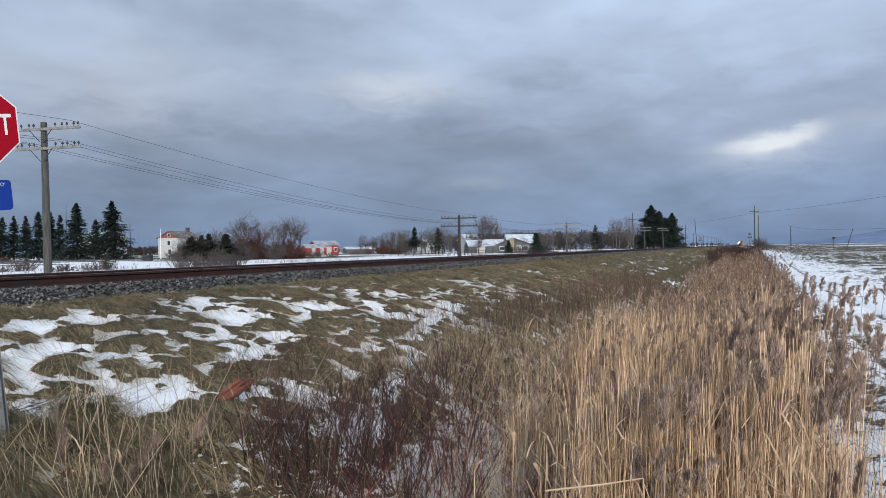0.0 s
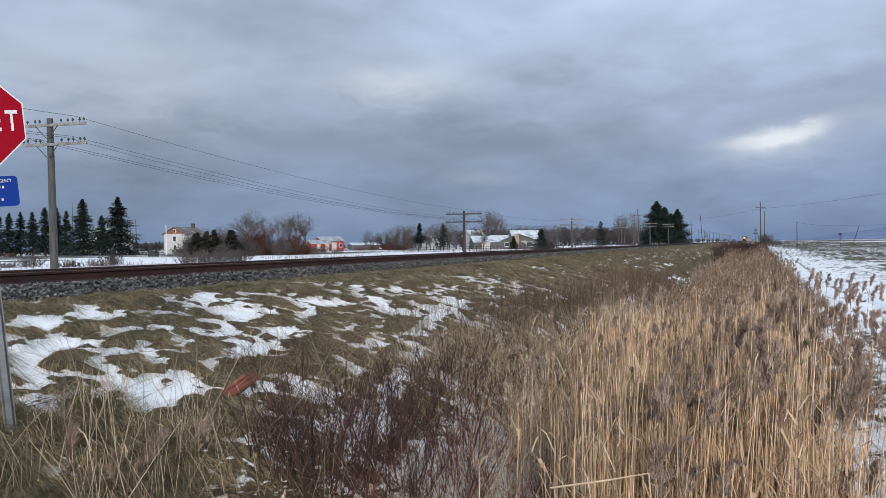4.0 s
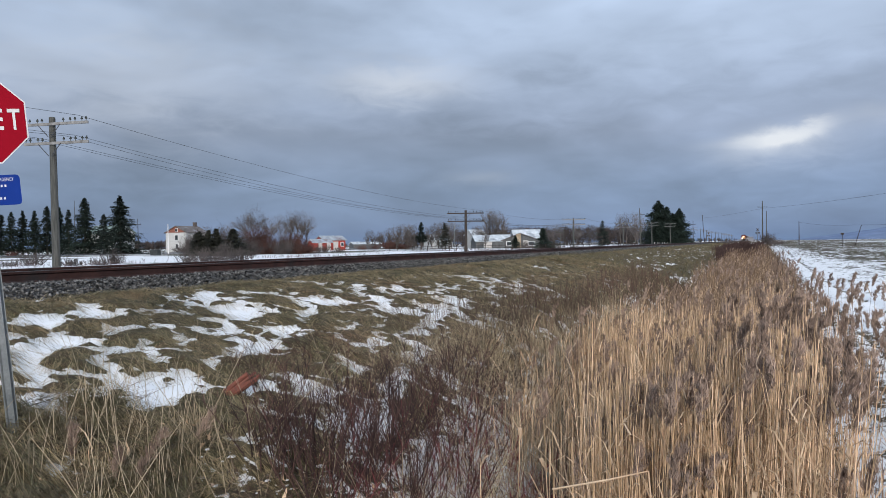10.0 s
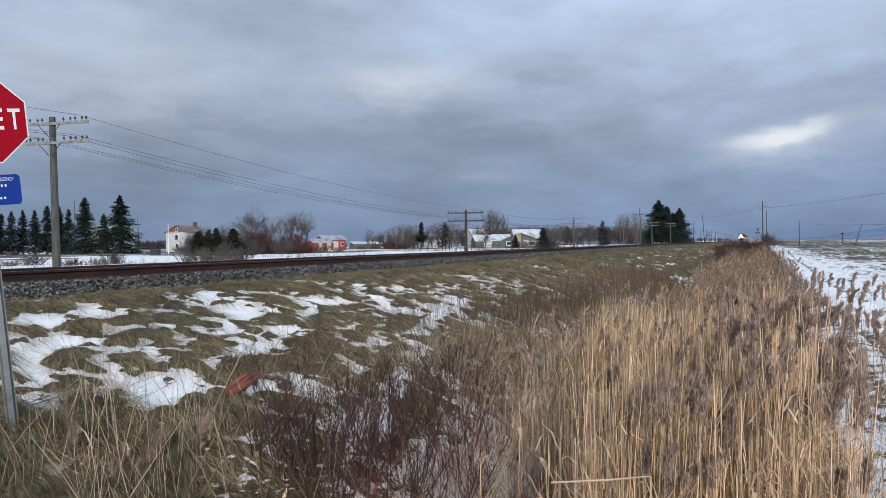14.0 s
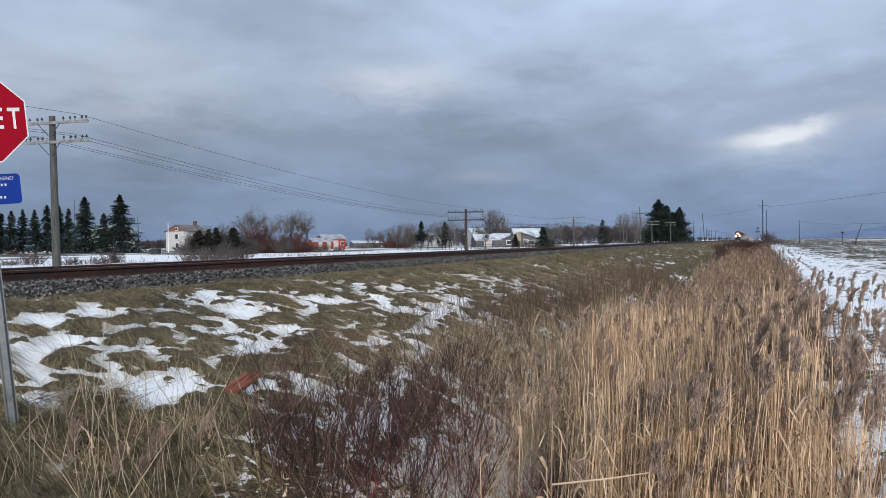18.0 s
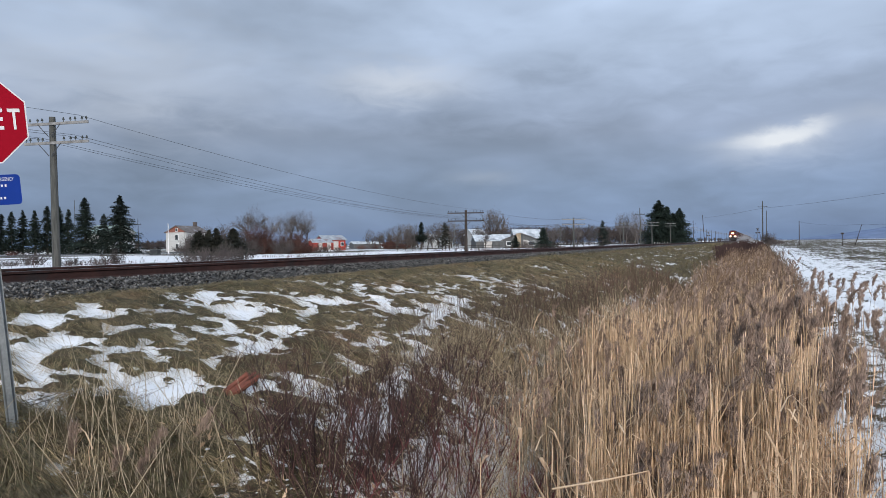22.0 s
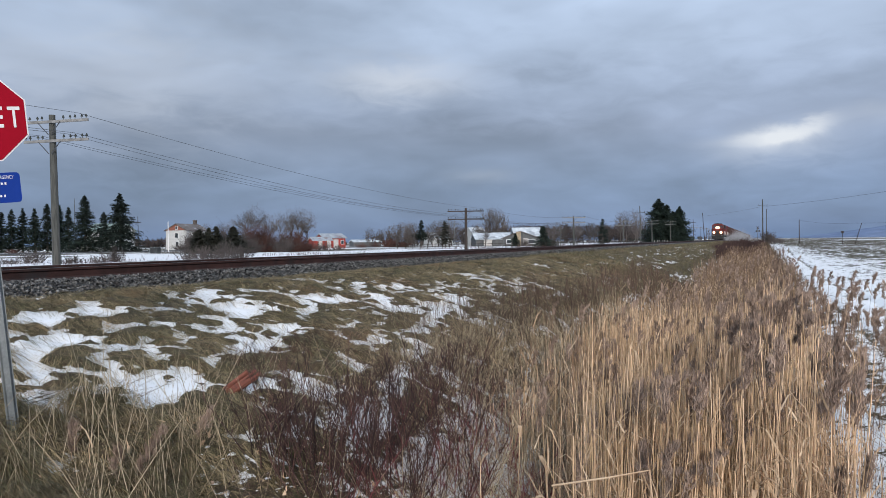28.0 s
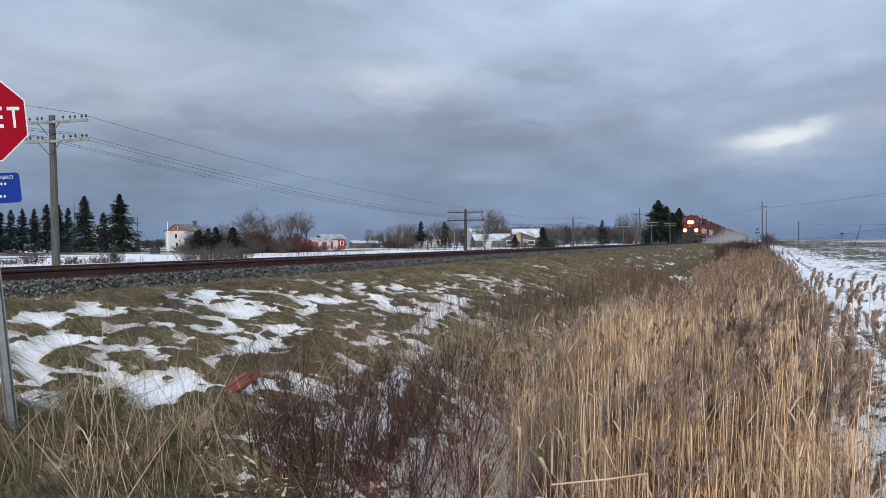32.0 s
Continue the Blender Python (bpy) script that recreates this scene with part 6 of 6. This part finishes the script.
def reed_set(p, z, r, thick=1.0, plume=0.55, leaf=2, tall=1.0, strands=1100):
    """Stems, leaves and plumes of reeds at the places p, as three sets of arrays."""
    n = len(p)
    base = np.stack([p[:, 0], p[:, 1], z - 0.03], -1)
    h = (1.72 - 0.6 * r.random(n) ** 1.6) * tall
    tip = base + np.stack([r.normal(0.015, 0.05, n) * h, r.normal(-0.01, 0.05, n) * h, h], -1)
    bend = r.normal(0, 0.06, (n, 3))
    rad = r.uniform(0.0022, 0.0048, n) * thick
    st = tubes(base, tip, bend, rad, rad * 0.5, 3, 3)
    s = r.uniform(0.2, 0.9, (n, leaf))
    a = (base[:, None] + (tip - base)[:, None] * s[..., None]).reshape(-1, 3)
    ang = r.uniform(0, 6.28, n * leaf)
    ln = r.uniform(0.15, 0.42, n * leaf)
    b = a + np.stack([np.cos(ang) * ln * 0.5, np.sin(ang) * ln * 0.5, ln * r.uniform(-0.5, 0.9, n * leaf)], -1)
    lf = blades(a, b, np.stack([0 * ln, 0 * ln, -ln * 0.7], -1), r.uniform(0.007, 0.014, n * leaf) * np.sqrt(thick), 2)
    k = np.nonzero(r.random(n) < plume)[0]
    m, c1 = strands, len(k)
    d = (tip - base)[k]
    d /= np.linalg.norm(d, axis=1, keepdims=True)
    # a plume: side branches that nod to one side, each with a fringe of hairs
    nb = 18
    ph = max(4, m // nb)
    pl = r.uniform(0.17, 0.27, c1)
    ang = r.normal(0.35, 0.8, c1)
    side = np.stack([np.cos(ang), np.sin(ang), -0.45 + 0 * ang], -1)
    fat = np.sqrt(thick)
    t = np.tile(np.linspace(0, 1, nb), (c1, 1)) + r.uniform(-0.05, 0.05, (c1, nb))
    nod = r.uniform(0.05, 0.4, (c1, 1, 1))
    root = (tip[k] - d * pl[:, None] * 0.7)[:, None] + d[:, None] * (pl[:, None] * t)[..., None] + side[:, None] * (pl[:, None] * t * t)[..., None] * nod
    ang = r.uniform(0, 6.28, (c1, nb))
    out = d[:, None] * 0.75 + 0.5 * np.stack([np.cos(ang), np.sin(ang), 0 * ang], -1) + side[:, None] * r.uniform(0.0, 0.4, (c1, nb, 1))
    reach = (pl[:, None] * (0.1 + 0.25 * np.sin(np.pi * np.clip(0.12 + 0.8 * t, 0, 1))) * r.uniform(0.6, 1.2, (c1, nb)))[..., None]
    f = r.random((c1, nb, ph, 1))
    a = root[:, :, None] + (out * reach)[:, :, None] * f + np.array([0, 0, -0.35]) * reach[:, :, None] * f * f + r.normal(0, 0.007, (c1, nb, ph, 3)) * fat
    e = a + (out[:, :, None] * 0.55 + d[:, None, None] * 0.9 + r.normal(0, 0.32, (c1, nb, ph, 3))) * (0.012 + 0.022 * r.random((c1, nb, ph, 1))) * fat
    q = c1 * nb * ph
    pm = blades(a.reshape(-1, 3), e.reshape(-1, 3), r.normal(0, 0.006, (q, 3)), r.uniform(0.0034, 0.0066, q) * fat * (800 / (nb * ph)) ** 0.6, 1)
    return st, lf, pm


SWAY = []


def reed_clump(x, y, seed, n=15, plume=0.045, tall=None):
    r = np.random.default_rng(seed)
    z = float(land(np.array([x]), np.array([y]))[0])
    top = thing("reed_clump", pose(x, y, z), "clump of golden dry reeds with grey-brown plumes", "reeds", "reeds in the ditch")
    p = r.normal(0, 0.17, (n, 2))
    st, lf, pm = reed_set(p, np.zeros(n), r, plume=plume, strands=860, tall=tall or (r.uniform(0.8, 1.12) if n > 5 else r.uniform(0.5, 0.8)))
    for nm, arr, mt in (("sheaf", st, "reed_dull" if r.random() < 0.08 else "reed"), ("foliage", lf, "reed_leaf"), ("plumage", pm, "plume")):
        if len(arr[0]):
            tagged(raw(nm, *arr, M[mt], top), kind="stuff")
    SWAY.append((top, x, y, z, seed))


q = random.Random(77)
for i in range(120):
    y = 4.7 + 8.0 * q.random() ** 1.2
    left = max(-0.62 - 0.23 * (y - 3.9), -1.9)
    x = q.uniform(left - 0.4 * q.random() ** 2, 0.35)
    reed_clump(x, y, 900 + i, 20, 0.035 + 0.085 * min(max((x + 1.0) / 1.2, 0), 1))
for i in range(36):
    y = 4.6 + 11 * q.random() ** 1.2
    reed_clump(0.3 + 1.0 * q.random() ** 1.8, y, 1200 + i, 2, 0.75)


for i, (x, y) in enumerate(((-3.95, 4.05), (-4.2, 3.55), (-3.75, 3.9))):
    reed_clump(x, y, 1400 + i, 2, 0.9, 0.2)


def bent_reed(m):
    """A low dead reed with one broad curled leaf."""
    top = thing("bent_reed", m, "short dead reed with a pale curled leaf", "reed", "bent reeds at the front of the reed bed")
    bm = new_bm()
    rod(bm, (0, 0, 0), (0.03, 0.0, 0.62), 0.004, 0.0035, 6)
    rod(bm, (0.03, 0.0, 0.62), (0.07, 0.01, 1.0), 0.0035, 0.0025, 6)
    part("stem", bm, M["reed"], top)
    bm = new_bm()
    rows = []
    for k in range(9):
        t = k / 8
        w = 0.017 * math.sin(math.pi * (0.12 + 0.88 * t)) + 0.0015
        c = Vector((0.06 + 0.16 * t, 0.012 * math.sin(5 * t), 0.93 + 0.09 * math.sin(2.6 * t) - 0.06 * t * t))
        rows.append([bm.verts.new(c + Vector((0.0, sgn * w, 0.35 * w * abs(sgn)))) for sgn in (-1, 0, 1)])
    for a, b in zip(rows, rows[1:]):
        for k in (0, 1):
            bm.faces.new((a[k], a[k + 1], b[k + 1], b[k]))
    part("leaf", bm, M["reed_leaf"], top, "pale curled leaf", smooth=True)
    return top


first = None
for i in range(22):
    x, y = q.uniform(-1.9, -0.1), q.uniform(4.5, 6.3)
    m = pose(x, y, float(land(np.array([x]), np.array([y]))[0]) - 0.02, q.uniform(-6, 6), q.uniform(-8, 8), q.uniform(0, 360))
    first = bent_reed(m) if first is None else first
    if i:
        copy_thing(first, m)


def reed_bed(name, label, mat, patches):
    sets = ([], [], [])
    for n, x0, x1, y0, y1, thick, pl, strands, edge, tall in patches:
        p = beyond(scatter(n, x0, x1, y0, y1, 1.1), edge, 3.9, 0.23, x0)
        p[:, 0] += 0.25 * vnoise(p[:, 1] * 0.3, p[:, 1] * 0, 71) + np.minimum(rng.normal(-0.03, 0.12, len(p)), 0.08)
        got = reed_set(p, land(p[:, 0], p[:, 1]), rng, thick, pl, 2 if y0 < 40 else 1, tall, strands)
        for a, b in zip(sets, got):
            a.append(b)
    top = thing(name, pose(0, 0, 0), label, "reeds", kind="stuff")
    for nm, arr, mt in (("sheaf", sets[0], mat), ("foliage", sets[1], "reed_leaf"), ("plumage", sets[2], "plume")):
        tagged(raw(nm, *merge(*arr), M[mt], top), kind="stuff")


reed_bed("reed_bed", "bed of dry golden reeds with grey-brown plumes in a ditch", "reed",
         ((1700, -1.8, 0.35, 4.7, 9, 1.0, 0.03, 260, -0.7, 1.0), (1400, -1.6, 0.35, 8, 13, 1.0, 0.045, 300, -0.7, 1.0), (650, -2.4, -1.4, 6.8, 13, 0.9, 0.04, 200, 9.0, 0.56),
          (220, -1.6, 0.4, 12, 18, 1.1, 0.06, 140, -0.95, 1.0)))
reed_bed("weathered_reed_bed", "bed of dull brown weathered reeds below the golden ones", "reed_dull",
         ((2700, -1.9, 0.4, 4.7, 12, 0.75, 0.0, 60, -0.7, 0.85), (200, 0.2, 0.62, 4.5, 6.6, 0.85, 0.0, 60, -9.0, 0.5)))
reed_bed("brown_reed_bed", "narrow bed of brown reeds that runs on along the ditch", "reed_far",
         ((3000, -1.8, 0.5, 11.5, 34, 1.0, 0.06, 110, -0.95, 1.0), (4600, -2.2, 0.5, 28, 85, 1.5, 0.03, 70, -0.95, 0.95),
          (450, -3.0, -1.6, 8, 26, 1.0, 0.12, 120, 9.0, 0.6), (40, 0.3, 1.2, 18, 45, 1.2, 0.95, 160, -9.0, 0.8), (58, 0.4, 1.8, 6.5, 20, 1.0, 0.9, 400, -9.0, 0.74)))
for i, (xy, h, w) in enumerate((((-3.48, 101.83), 1.9, 2.6), ((-2.68, 107.62), 2.1, 2.8), ((-1.78, 113.44), 2.2, 2.6), ((-0.85, 108.40), 1.9, 2.2), ((-4.19, 96.09), 1.5, 2.2), ((-2.22, 80.62), 1.3, 2.0), ((-0.99, 75.71), 1.2, 1.8))):
    bush(xy, h, w, 700 + i, "maroon", g=-1.75, n=200, label="maroon leafless shrub at the end of the reeds")
stems("maroon_edge", scatter(1500, 0.2, 1.0, 32, 100, 1.2), 0.7, 1.5, 0.12, 0.003, "weed", "maroon-brown thicket along the field side of the reeds", 4, branch=0.15)
stems("maroon_thicket", scatter(5600, -3.3, 0.8, 64, 190, 1.3), 0.7, 1.55, 0.15, 0.0035, "maroon", "maroon leafless thicket at the end of the reeds", 3)


def broken_log():
    x, y = (-4.4, 5.52)
    z = float(ground_z(np.array([x]), np.array([y]))[0])
    m = surface("rotten_red_wood", (0.13, 0.045, 0.032), (0.25, 0.092, 0.066), 6, 50, 0.85, 0.5, stretch=(1, 9, 9), c=(0.1, 0.045, 0.035))
    top = thing("broken_log", pose(x, y, z + 0.1, 0, -34, 33), "piece of splintered reddish rotten wood on the bank", "log")
    r = random.Random(8)
    for k in range(9):
        bm = new_bm()
        a = Vector((-0.19 + r.uniform(-0.05, 0.05), r.uniform(-0.05, 0.05), r.uniform(-0.035, 0.045)))
        b = a + Vector((r.uniform(0.24, 0.4), r.uniform(-0.03, 0.03), r.uniform(-0.03, 0.03)))
        rod(bm, a, b, r.uniform(0.026, 0.044), r.uniform(0.012, 0.024), 6)
        part("splinter", bm, m, top)


broken_log()
fx, fy = (-0.70, 3.61)
FALLEN = thing("broken_reed", pose(fx, fy, -0.83), "single bent pale reed stem across the reeds", "reed")
bm = new_bm()
rod(bm, (-0.24, -0.1, -0.03), (0.02, 0.0, 0.0), 0.005, 0.005, 6)
rod(bm, (0.02, 0.0, 0.0), (0.2, 0.1, 0.02), 0.005, 0.003, 6)
part("stem", bm, M["reed_leaf"], FALLEN)
bm = new_bm()
rod(bm, (0.2, 0.1, 0.02), (0.24, 0.13, -1.4), 0.004, 0.004, 6)
part("standing_stem", bm, M["reed"], FALLEN)


# ---- what moves ----
def motions():
    start, speed = 134.6 + 22.84 * 32, 22.84
    for ob, back in TRAIN + SPRAY:
        walk(ob, [(t, pose(TRACK_X, start + back - speed * t, 0)) for t in (0, 16, 32)])
    # gusts run through the reeds
    for ob, x, y, z, seed in SWAY:
        r = random.Random(seed)
        rows = []
        ph, w = r.uniform(0, 6.28), r.uniform(3.6, 5.2)
        for k in range(65):
            t = k * 0.5
            gust = 0.6 + 0.4 * math.sin(0.9 * t - 0.35 * y + 0.2 * x) + 0.25 * math.sin(0.37 * t + 1.1)
            a = 1.6 * gust + 3.0 * gust * math.sin(w * t + ph) + r.uniform(-0.5, 0.5)
            b = 1.3 * gust * math.sin(0.83 * w * t + ph * 1.7)
            rows.append((t, pose(x, y, z, b, a, 0)))
        walk(ob, rows)
    rows = [(k * 0.5, pose(fx, fy, -0.83, 0, 3.0 * math.sin(2.1 * k), 4.0 * math.sin(1.3 * k))) for k in range(65)]
    walk(FALLEN, rows)


motions()
